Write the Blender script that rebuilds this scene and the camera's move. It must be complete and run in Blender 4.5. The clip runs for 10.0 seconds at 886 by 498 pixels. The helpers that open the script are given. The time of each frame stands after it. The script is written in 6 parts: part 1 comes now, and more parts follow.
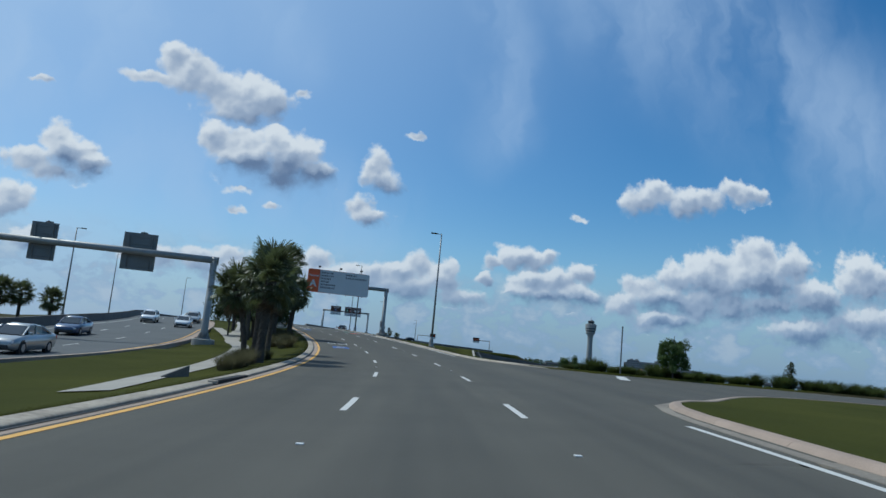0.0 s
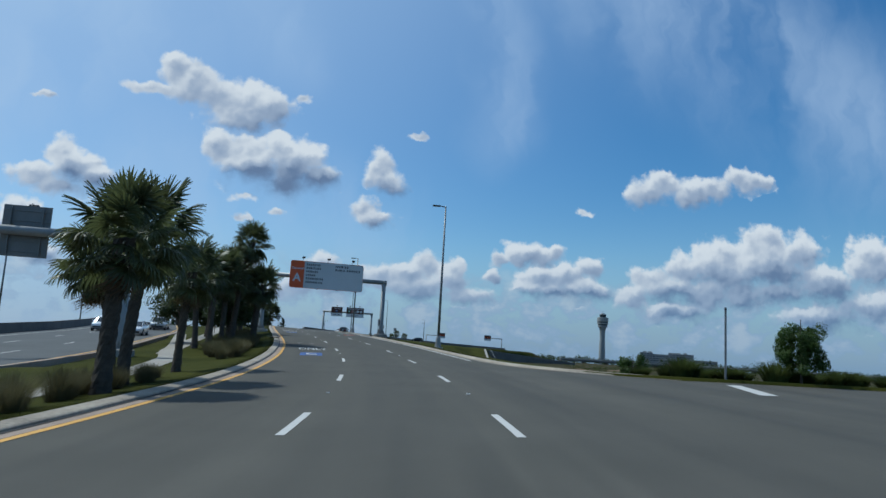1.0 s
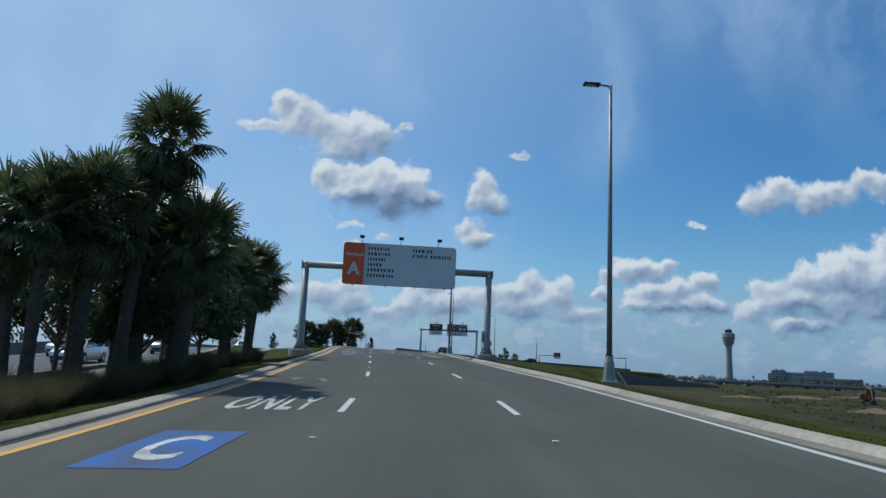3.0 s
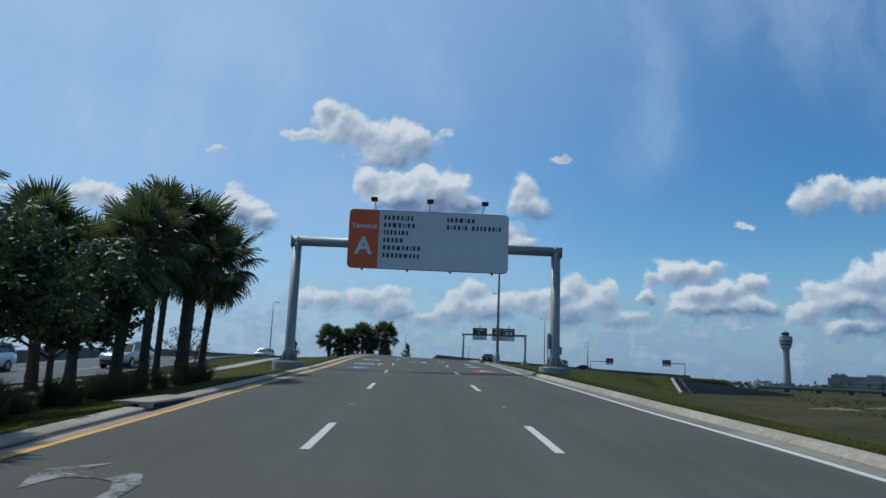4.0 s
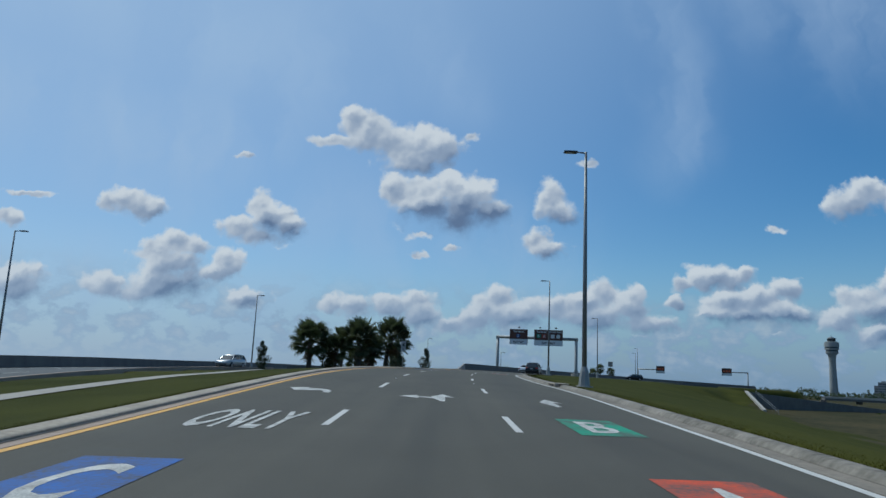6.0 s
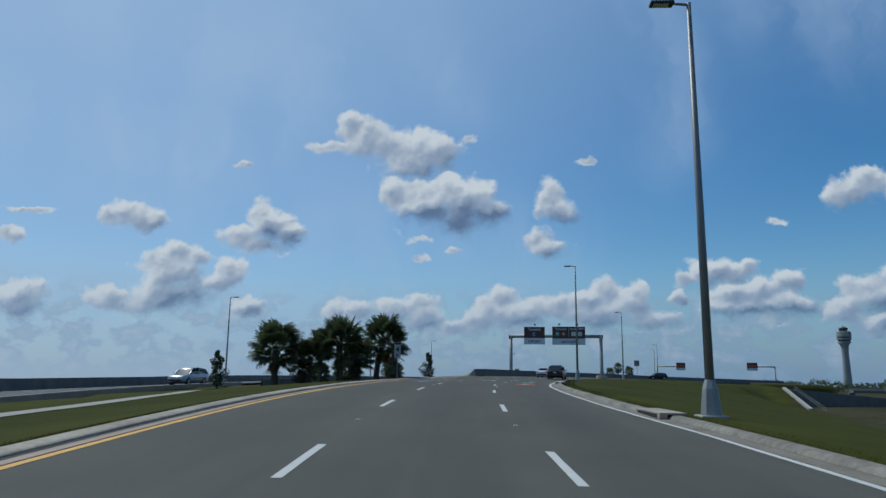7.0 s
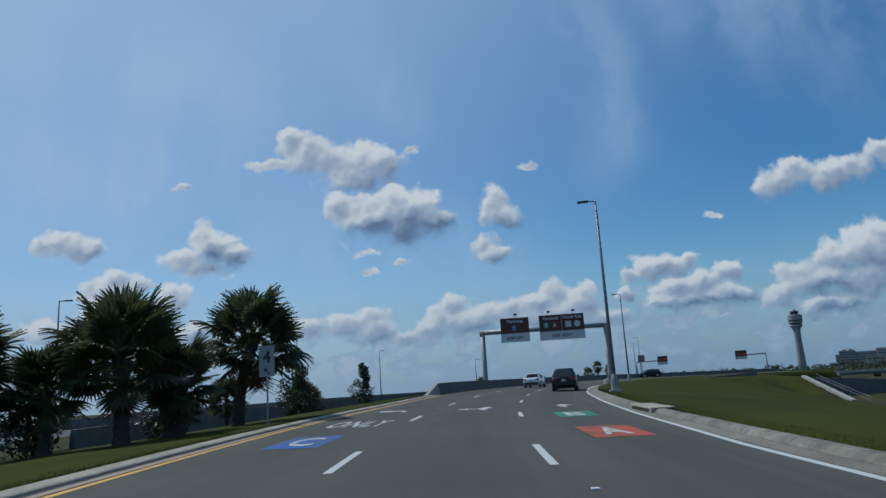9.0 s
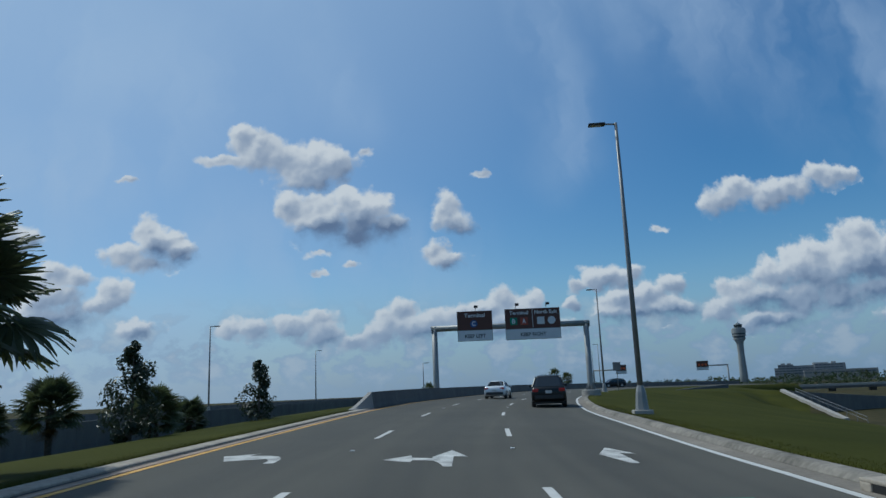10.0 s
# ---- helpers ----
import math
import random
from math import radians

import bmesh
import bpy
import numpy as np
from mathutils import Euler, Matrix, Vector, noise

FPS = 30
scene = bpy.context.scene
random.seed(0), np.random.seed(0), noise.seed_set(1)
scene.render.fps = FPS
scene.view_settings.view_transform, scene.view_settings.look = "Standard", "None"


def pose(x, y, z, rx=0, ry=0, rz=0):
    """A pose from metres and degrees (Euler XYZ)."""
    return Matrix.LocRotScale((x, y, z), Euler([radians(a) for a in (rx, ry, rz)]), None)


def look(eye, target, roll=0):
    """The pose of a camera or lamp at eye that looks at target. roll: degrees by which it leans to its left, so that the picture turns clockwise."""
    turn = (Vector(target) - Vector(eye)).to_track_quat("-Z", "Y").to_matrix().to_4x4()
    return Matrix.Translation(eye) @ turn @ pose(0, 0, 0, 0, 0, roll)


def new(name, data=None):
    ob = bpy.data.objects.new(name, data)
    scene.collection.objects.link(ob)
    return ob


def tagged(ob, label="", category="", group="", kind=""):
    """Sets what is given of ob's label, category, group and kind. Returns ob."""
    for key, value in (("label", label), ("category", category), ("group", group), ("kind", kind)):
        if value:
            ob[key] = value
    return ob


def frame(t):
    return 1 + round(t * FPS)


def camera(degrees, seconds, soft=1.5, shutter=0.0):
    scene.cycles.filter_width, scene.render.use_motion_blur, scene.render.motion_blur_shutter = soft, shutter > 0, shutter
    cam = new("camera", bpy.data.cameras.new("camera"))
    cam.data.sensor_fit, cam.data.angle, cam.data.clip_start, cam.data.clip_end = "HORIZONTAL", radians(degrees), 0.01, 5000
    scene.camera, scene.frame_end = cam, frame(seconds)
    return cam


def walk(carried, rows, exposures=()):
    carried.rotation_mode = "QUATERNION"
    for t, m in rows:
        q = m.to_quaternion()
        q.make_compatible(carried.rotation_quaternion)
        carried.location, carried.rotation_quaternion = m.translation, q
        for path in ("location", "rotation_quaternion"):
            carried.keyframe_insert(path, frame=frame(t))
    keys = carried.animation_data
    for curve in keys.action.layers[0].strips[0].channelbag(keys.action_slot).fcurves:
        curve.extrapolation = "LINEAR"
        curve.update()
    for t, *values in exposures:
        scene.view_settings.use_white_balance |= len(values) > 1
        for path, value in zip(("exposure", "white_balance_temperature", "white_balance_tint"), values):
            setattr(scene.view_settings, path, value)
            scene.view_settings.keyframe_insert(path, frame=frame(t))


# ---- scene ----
cam = camera(65.0, 10.0)
PATH = [
    (0, (-1.899, 0.032, 1.194), (-1.945, 2.011, 1.477), 5.4),
    (0.4, (-1.801, 6.172, 1.246), (-1.781, 8.154, 1.514), 5.6),
    (0.5, (-1.82, 7.363, 1.258), (-1.802, 9.345, 1.527), 4.8),
    (1, (-2.023, 15.595, 1.343), (-2.088, 17.574, 1.623), 3.3),
    (1.5, (-2.483, 23.273, 1.441), (-2.655, 25.245, 1.725), 3.3),
    (2, (-3.234, 31.589, 1.575), (-3.492, 33.548, 1.888), 2.6),
    (2.2, (-3.6, 34.708, 1.674), (-3.881, 36.663, 1.985), 2.3),
    (2.5, (-4.21, 39.312, 1.673), (-4.519, 41.262, 1.99), 2.4),
    (4, (-8.734, 63.426, 2.343), (-9.217, 65.338, 2.677), 2.2),
    (4.5, (-10.645, 71.178, 2.635), (-11.161, 73.078, 2.986), 2.3),
    (4.8, (-11.968, 76.249, 2.773), (-12.499, 78.143, 3.131), 2.5),
    (5, (-12.74, 79.407, 2.877), (-13.292, 81.295, 3.237), 2.5),
    (5.5, (-14.837, 86.898, 3.114), (-15.393, 88.788, 3.459), 2.7),
    (7, (-21.549, 110.046, 4.015), (-22.108, 111.934, 4.367), 0.6),
    (7.2, (-22.486, 113.092, 4.102), (-23.049, 114.979, 4.452), 0.0),
    (7.5, (-23.729, 117.46, 4.215), (-24.3, 119.345, 4.563), -0.8),
    (8, (-25.721, 125.179, 4.42), (-26.288, 127.065, 4.769), -1.8),
    (8.5, (-27.678, 132.72, 4.581), (-28.192, 134.617, 4.951), -3.0),
    (9, (-29.637, 140.521, 4.598), (-30.049, 142.441, 4.976), -3.7),
    (9.2, (-30.298, 143.8, 4.64), (-30.686, 145.725, 5.022), -3.6),
    (9.5, (-31.21, 148.136, 4.75), (-31.554, 150.069, 5.13), -3.4),
    (10, (-32.662, 156.481, 4.831), (-32.935, 158.425, 5.215), -2.4),
]
walk(cam, [(t, look(eye, target, roll)) for t, eye, target, roll in PATH],
     [(0, -0.47, 5800, 1), (2.5, -0.50, 5800, 1), (4.5, -0.55, 5800, 1), (7.2, -0.72, 5800, 1), (8.5, -0.74, 5800, 1), (10, -0.72, 5800, 1)])

# ---- light ----
SUN = Vector((-6.0, 2.45, 9.2)).normalized()
sun_data = bpy.data.lights.new("sun", "SUN")
sun_data.energy, sun_data.angle, sun_data.color = 4.2, radians(0.6), (1.0, 0.95, 0.87)
sun = new("sun", sun_data)
sun.matrix_world = look((0, 0, 60), Vector((0, 0, 60)) - SUN)

world = bpy.data.worlds.new("sky")
scene.world = world
world.use_nodes = True
WT = world.node_tree
WT.nodes.clear()


def wn(kind, **values):
    n = WT.nodes.new(kind)
    for key, value in values.items():
        setattr(n, key, value)
    return n


def plug(node, index, value):
    if hasattr(value, "is_linked"):
        WT.links.new(value, node.inputs[index])
    else:
        node.inputs[index].default_value = value


def fm(op, a, b=0.0, c=0.0, clamp=False):
    n = wn("ShaderNodeMath", operation=op, use_clamp=clamp)
    plug(n, 0, a), plug(n, 1, b), plug(n, 2, c)
    return n.outputs[0]


def vm(op, a, b=(0, 0, 0), c=(0, 0, 0)):
    n = wn("ShaderNodeVectorMath", operation=op)
    plug(n, 0, a), plug(n, 1, b)
    if op == "MULTIPLY_ADD":
        plug(n, 2, c)
    return n.outputs["Value"] if op in ("LENGTH", "DOT_PRODUCT") else n.outputs[0]


def span(x, a, b, lo=0.0, hi=1.0):
    n = wn("ShaderNodeMapRange", interpolation_type="SMOOTHSTEP")
    plug(n, 0, x), plug(n, 1, a), plug(n, 2, b), plug(n, 3, lo), plug(n, 4, hi)
    return n.outputs[0]


def blend(f, a, b):
    n = wn("ShaderNodeMix", data_type="RGBA")
    plug(n, 0, f)
    plug(n, 6, a if hasattr(a, "is_linked") else (*a, 1)), plug(n, 7, b if hasattr(b, "is_linked") else (*b, 1))
    return n.outputs[2]


def fbm(vec, scale, detail=5.0, rough=0.55):
    n = wn("ShaderNodeTexNoise")
    plug(n, "Vector", vec), plug(n, "Scale", scale), plug(n, "Detail", detail), plug(n, "Roughness", rough)
    return n.outputs["Fac"], n.outputs["Color"]


ray = wn("ShaderNodeTexCoord").outputs["Generated"]
AZ = radians(14.0)
ahead = vm("DOT_PRODUCT", ray, (-math.sin(AZ), math.cos(AZ), 0))
aside = vm("DOT_PRODUCT", ray, (math.cos(AZ), math.sin(AZ), 0))
rise = vm("DOT_PRODUCT", ray, (0, 0, 1))
depth = fm("MAXIMUM", ahead, 0.05)
flat = wn("ShaderNodeCombineXYZ")
plug(flat, 0, fm("DIVIDE", aside, depth)), plug(flat, 1, fm("DIVIDE", rise, depth))
flat = flat.outputs[0]                       # the sky ahead as a plane: x to the side, y up
front = span(ahead, 0.25, 0.45)

_, wob1 = fbm(flat, 16, 3, 0.5)
_, wob2 = fbm(flat, 55, 3, 0.55)
bent = vm("ADD", flat, vm("MULTIPLY", vm("SUBTRACT", wob1, (0.5, 0.5, 0.5)), (0.036, 0.028, 0)))
bent = vm("ADD", bent, vm("MULTIPLY", vm("SUBTRACT", wob2, (0.5, 0.5, 0.5)), (0.018, 0.016, 0)))
CL = {"near": None, "w": None, "h": None}


def puff(x, y, rx, ry, grey=1.0):
    """One lobe of a cumulus cloud: centre and radii in the plane of the sky ahead; grey: how dark its foot is."""
    rx, ry = rx * 1.12, ry * 1.42
    y -= 0.18 * ry
    q = vm("MULTIPLY_ADD", bent, (1 / rx, 1 / ry, 0), (-x / rx, -y / ry, 0))
    d = vm("LENGTH", q)
    if grey < 0.25:
        d = fm("ADD", d, 0.42)                   # mere wisps
    w = fm("POWER", fm("MAXIMUM", fm("SUBTRACT", 1.45, d), 0.0), 2.0)
    low = fm("MULTIPLY", fm("ADD", vm("DOT_PRODUCT", q, (0.35 * grey, -grey, 0)), 0.34 * grey), w)
    if CL["near"] is None:
        CL.update(near=d, w=w, h=low)
    else:
        CL["near"] = fm("SMOOTH_MIN", CL["near"], d, 0.25)
        CL["w"], CL["h"] = fm("ADD", CL["w"], w), fm("ADD", CL["h"], low)


# the large broken cloud and the dark one under it
puff(-0.182, 0.368, 0.022, 0.015, 0.4)
puff(-0.152, 0.362, 0.028, 0.014, 0.4)
puff(-0.206, 0.336, 0.040, 0.007, 0.3)
puff(-0.158, 0.342, 0.030, 0.016, 0.5)
puff(-0.118, 0.338, 0.034, 0.022, 0.6)
puff(-0.075, 0.330, 0.034, 0.022, 0.8)
puff(-0.045, 0.328, 0.022, 0.018, 0.8)
puff(-0.092, 0.312, 0.034, 0.014, 1.0)
puff(-0.012, 0.351, 0.013, 0.007, 0.1)
puff(-0.112, 0.266, 0.024, 0.017, 0.4)
puff(-0.078, 0.268, 0.034, 0.018, 0.8)
puff(-0.036, 0.270, 0.030, 0.018, 1.0)
puff(-0.058, 0.243, 0.042, 0.022, 3.2)
puff(-0.010, 0.246, 0.040, 0.028, 3.2)
puff(0.022, 0.232, 0.026, 0.016, 2.6)
puff(-0.020, 0.220, 0.040, 0.013, 3.2)
# small ones beside them
puff(0.118, 0.258, 0.022, 0.018, 0.7)
puff(0.130, 0.238, 0.018, 0.014, 1.6)
puff(0.098, 0.196, 0.018, 0.013, 0.7)
puff(0.112, 0.181, 0.022, 0.009, 1.4)
puff(0.170, 0.311, 0.018, 0.005, 0.1)
puff(-0.074, 0.197, 0.016, 0.006, 0.1)
puff(-0.028, 0.181, 0.014, 0.008, 0.1)
puff(-0.072, 0.167, 0.018, 0.005, 0.1)
puff(-0.350, 0.305, 0.018, 0.004, 0.2)
puff(0.434, 0.221, 0.020, 0.006, 0.1)
# to the right, high
puff(0.545, 0.266, 0.036, 0.018, 0.8)
puff(0.578, 0.284, 0.030, 0.017, 0.5)
puff(0.620, 0.277, 0.036, 0.017, 0.9)
puff(0.668, 0.286, 0.034, 0.014, 0.8)
puff(0.716, 0.303, 0.032, 0.013, 0.6)
puff(0.748, 0.306, 0.022, 0.010, 0.5)
# to the right, middle
puff(0.334, 0.148, 0.020, 0.012, 0.6)
puff(0.365, 0.152, 0.026, 0.012, 1.0)
puff(0.394, 0.158, 0.016, 0.008, 0.6)
puff(0.302, 0.140, 0.014, 0.007, 0.5)
puff(0.374, 0.116, 0.034, 0.014, 1.0)
puff(0.412, 0.122, 0.032, 0.015, 0.9)
puff(0.450, 0.134, 0.020, 0.012, 0.8)
puff(0.394, 0.097, 0.050, 0.011, 2.6)
puff(0.450, 0.104, 0.034, 0.012, 1.8)
puff(0.293, 0.114, 0.012, 0.008, 0.7)
puff(0.560, 0.130, 0.032, 0.014, 0.8)
puff(0.604, 0.147, 0.034, 0.018, 0.8)
puff(0.650, 0.160, 0.034, 0.020, 1.0)
puff(0.690, 0.182, 0.036, 0.020, 0.8)
puff(0.740, 0.202, 0.034, 0.020, 0.7)
puff(0.775, 0.206, 0.026, 0.018, 0.8)
puff(0.820, 0.190, 0.042, 0.024, 1.2)
puff(0.690, 0.146, 0.070, 0.020, 2.2)
puff(0.770, 0.166, 0.070, 0.026, 2.0)
puff(0.590, 0.112, 0.050, 0.014, 2.2)
puff(0.660, 0.112, 0.040, 0.017, 0.9)
puff(0.720, 0.118, 0.050, 0.020, 1.3)
puff(0.790, 0.125, 0.050, 0.018, 1.8)
puff(0.880, 0.142, 0.060, 0.026, 1.8)
puff(0.975, 0.190, 0.050, 0.032, 0.9)
puff(0.980, 0.112, 0.070, 0.020, 1.4)
puff(0.525, 0.094, 0.030, 0.014, 0.8)
puff(0.600, 0.078, 0.060, 0.012, 1.6)
puff(0.860, 0.085, 0.080, 0.018, 1.6)
# to the left
puff(-0.312, 0.236, 0.020, 0.014, 0.5)
puff(-0.296, 0.216, 0.028, 0.020, 2.0)
puff(-0.348, 0.202, 0.028, 0.011, 0.6)
puff(-0.268, 0.203, 0.024, 0.012, 1.4)
puff(-0.315, 0.190, 0.036, 0.010, 0.6)
puff(-0.520, 0.236, 0.028, 0.013, 0.6)
puff(-0.545, 0.230, 0.020, 0.010, 0.5)
puff(-0.490, 0.222, 0.026, 0.011, 0.8)
puff(-0.470, 0.160, 0.030, 0.013, 0.5)
puff(-0.435, 0.172, 0.028, 0.013, 0.5)
puff(-0.405, 0.166, 0.016, 0.009, 0.5)
puff(-0.445, 0.142, 0.044, 0.018, 2.0)
puff(-0.535, 0.106, 0.036, 0.012, 0.6)
puff(-0.480, 0.096, 0.036, 0.010, 0.5)
puff(-0.356, 0.146, 0.018, 0.014, 0.5)
puff(-0.372, 0.128, 0.026, 0.010, 0.7)
puff(-0.440, 0.112, 0.060, 0.022, 2.2)
puff(-0.326, 0.096, 0.026, 0.010, 1.2)
puff(-0.668, 0.107, 0.038, 0.018, 1.2)
puff(-0.672, 0.239, 0.030, 0.004, 0.3)
puff(-0.700, 0.200, 0.020, 0.008, 0.4)
# the row low over the road
puff(0.043, 0.112, 0.018, 0.013, 0.4)
puff(0.024, 0.094, 0.020, 0.012, 0.5)
puff(0.010, 0.074, 0.026, 0.012, 0.6)
puff(-0.026, 0.064, 0.022, 0.009, 0.6)
puff(0.062, 0.086, 0.036, 0.016, 1.2)
puff(0.096, 0.100, 0.022, 0.012, 0.5)
puff(0.126, 0.098, 0.026, 0.013, 0.7)
puff(0.166, 0.104, 0.026, 0.013, 0.7)
puff(0.196, 0.116, 0.022, 0.013, 0.5)
puff(0.236, 0.117, 0.014, 0.012, 0.4)
puff(0.232, 0.098, 0.026, 0.012, 0.9)
puff(0.180, 0.084, 0.050, 0.013, 1.2)
puff(0.255, 0.080, 0.036, 0.010, 1.0)
puff(-0.076, 0.098, 0.024, 0.013, 0.6)
puff(-0.110, 0.090, 0.030, 0.012, 0.8)
puff(-0.070, 0.078, 0.028, 0.012, 1.2)
puff(-0.196, 0.096, 0.018, 0.010, 0.6)
puff(-0.162, 0.088, 0.024, 0.010, 0.8)


def cells(vec, scale):
    n = wn("ShaderNodeTexVoronoi", feature="SMOOTH_F1")
    plug(n, "Vector", vec), plug(n, "Scale", scale)
    n.inputs["Smoothness"].default_value = 0.6
    return n.outputs["Distance"]


# cauliflower heads: cells, lit from the upper left
warp = vm("ADD", flat, vm("MULTIPLY", vm("SUBTRACT", wob2, (0.5, 0.5, 0.5)), (0.014, 0.012, 0)))
big, small = cells(warp, 27), cells(warp, 70)
big_lit = fm("SUBTRACT", big, cells(vm("ADD", warp, (-0.0080, 0.0115, 0)), 27))
small_lit = fm("SUBTRACT", small, cells(vm("ADD", warp, (-0.0032, 0.0046, 0)), 70))
fine, _ = fbm(flat, 130, 5, 0.6)
edge = fm("ADD", fm("SUBTRACT", 1.26, CL["near"]), fm("MULTIPLY", fm("SUBTRACT", 0.42, big), 0.80))
edge = fm("ADD", edge, fm("MULTIPLY", fm("SUBTRACT", 0.42, small), 0.40))
edge = fm("ADD", edge, fm("MULTIPLY", fm("SUBTRACT", fine, 0.5), 0.50))
foot = fm("DIVIDE", CL["h"], fm("ADD", CL["w"], 0.02))
body = fm("MULTIPLY", span(edge, -0.16, fm("MULTIPLY_ADD", fm("MAXIMUM", foot, 0.0), 0.55, 0.36)), front)   # soft feet, crisp heads
# a bank of small far clouds over the horizon, everywhere round
far_map = vm("MULTIPLY", ray, (13.0, 13.0, 20.0))
bank_n, _ = fbm(far_map, 1.6, 6, 0.56)
low_band = fm("MULTIPLY", span(rise, -0.02, 0.03), span(rise, 0.05, 0.14, 1.0, 0.0))
bank = fm("MULTIPLY", span(bank_n, 0.45, 0.57), low_band)
# loose cumulus outside the view
loose_n, _ = fbm(vm("MULTIPLY", ray, (3.0, 3.0, 7.0)), 1.6, 6, 0.55)
loose = fm("MULTIPLY", fm("MULTIPLY", span(loose_n, 0.56, 0.68), span(rise, 0.05, 0.15)), fm("SUBTRACT", 1.0, span(ahead, 0.3, 0.6)))
# thin high veils: broad soft streaks, broken up by noise
veil_map = vm("MULTIPLY", vm("ADD", flat, vm("MULTIPLY", wob1, (0.10, 0.06, 0))), (7.0, 2.2, 0))
veil_n, _ = fbm(veil_map, 1.3, 4, 0.50)
grain = span(veil_n, 0.28, 0.72, 0.10, 1.30)
_, sway = fbm(flat, 3.5, 3, 0.5)
drift = vm("ADD", flat, vm("MULTIPLY", vm("SUBTRACT", sway, (0.5, 0.5, 0.5)), (0.16, 0.12, 0)))
veil = None


def streak(x0, y0, x1, y1, width, strength):
    """One veil between two places of the sky ahead, fading to its sides."""
    global veil
    dx, dy = x1 - x0, y1 - y0
    n2 = dx * dx + dy * dy
    p = vm("SUBTRACT", drift, (x0, y0, 0))
    h = fm("MULTIPLY", vm("DOT_PRODUCT", p, (dx / n2, dy / n2, 0)), 1.0, clamp=True)
    near = wn("ShaderNodeVectorMath", operation="SCALE")
    plug(near, 0, (dx, dy, 0)), plug(near, "Scale", h)
    d = vm("LENGTH", vm("SUBTRACT", p, near.outputs[0]))
    one = span(d, 0.0, width, strength, 0.0)
    veil = one if veil is None else fm("MAXIMUM", veil, one)


streak(0.275, 0.64, 0.290, 0.32, 0.085, 0.34)
streak(-0.190, 0.62, -0.020, 0.42, 0.110, 0.28)
streak(-0.640, 0.62, -0.300, 0.44, 0.220, 0.48)
streak(-0.900, 0.42, -0.360, 0.31, 0.150, 0.54)
streak(-0.620, 0.30, -0.160, 0.19, 0.100, 0.30)
streak(-0.220, 0.22, 0.100, 0.15, 0.140, 0.32)
streak(0.500, 0.66, 1.000, 0.42, 0.260, 0.42)
streak(-1.000, 0.14, -0.250, 0.07, 0.130, 0.45)
veil = fm("MULTIPLY", fm("MULTIPLY", veil, grain), front)

sky = wn("ShaderNodeTexSky", sky_type="NISHITA", sun_disc=False)
sky.sun_elevation, sky.sun_rotation = math.asin(SUN.z), math.atan2(SUN.x, SUN.y) % (2 * math.pi)
sky.air_density, sky.dust_density, sky.ozone_density, sky.altitude = 1.0, 0.6, 2.2, 30

SKY = 0.138
rich = wn("ShaderNodeHueSaturation")
rich.inputs["Saturation"].default_value, rich.inputs["Value"].default_value = 1.34, SKY
WT.links.new(sky.outputs[0], rich.inputs["Color"])
blue = rich.outputs[0]
shade = fm("ADD", fm("MULTIPLY", foot, 1.15), fm("MULTIPLY", big_lit, 0.95))
shade = fm("ADD", shade, fm("MULTIPLY", small_lit, 0.55))
shade = fm("ADD", shade, fm("MULTIPLY", fm("SUBTRACT", edge, 0.75), 0.42))
cloud_rgb = blend(span(shade, -0.55, 0.60), (0.98, 0.97, 1.0), (0.46, 0.53, 0.68))
cloud_rgb = blend(span(shade, 0.40, 1.50), cloud_rgb, (0.19, 0.26, 0.42))
bank_rgb = blend(span(bank_n, 0.48, 0.70), (0.40, 0.53, 0.72), (0.70, 0.75, 0.83))
toward = vm("DOT_PRODUCT", ray, tuple(SUN))
glow = span(toward, 0.25, 0.95, 0.0, 0.82)
out_rgb = blend(veil, blue, (0.60, 0.735, 0.97))
out_rgb = blend(glow, out_rgb, (0.56, 0.735, 1.0))
haze = span(rise, -0.02, 0.16, 0.62, 0.0)
sunward = span(aside, -0.60, 0.35, 1.0, 0.0)      # the low sky is paler under the sun
out_rgb = blend(haze, out_rgb, blend(sunward, (0.26, 0.45, 0.73), (0.50, 0.66, 0.88)))
out_rgb = blend(fm("MULTIPLY", bank, 0.85), out_rgb, bank_rgb)
out_rgb = blend(fm("MULTIPLY", loose, 0.8), out_rgb, (0.66, 0.68, 0.72))
out_rgb = blend(fm("MULTIPLY", body, 0.97), out_rgb, cloud_rgb)
out_rgb = blend(span(rise, 0.0, 0.16, 0.42, 0.0), out_rgb, blend(sunward, (0.22, 0.38, 0.61), (0.44, 0.60, 0.82)))
back = wn("ShaderNodeBackground")
plug(back, 0, out_rgb), plug(back, 1, 1.0)
WT.links.new(back.outputs[0], wn("ShaderNodeOutputWorld").inputs[0])

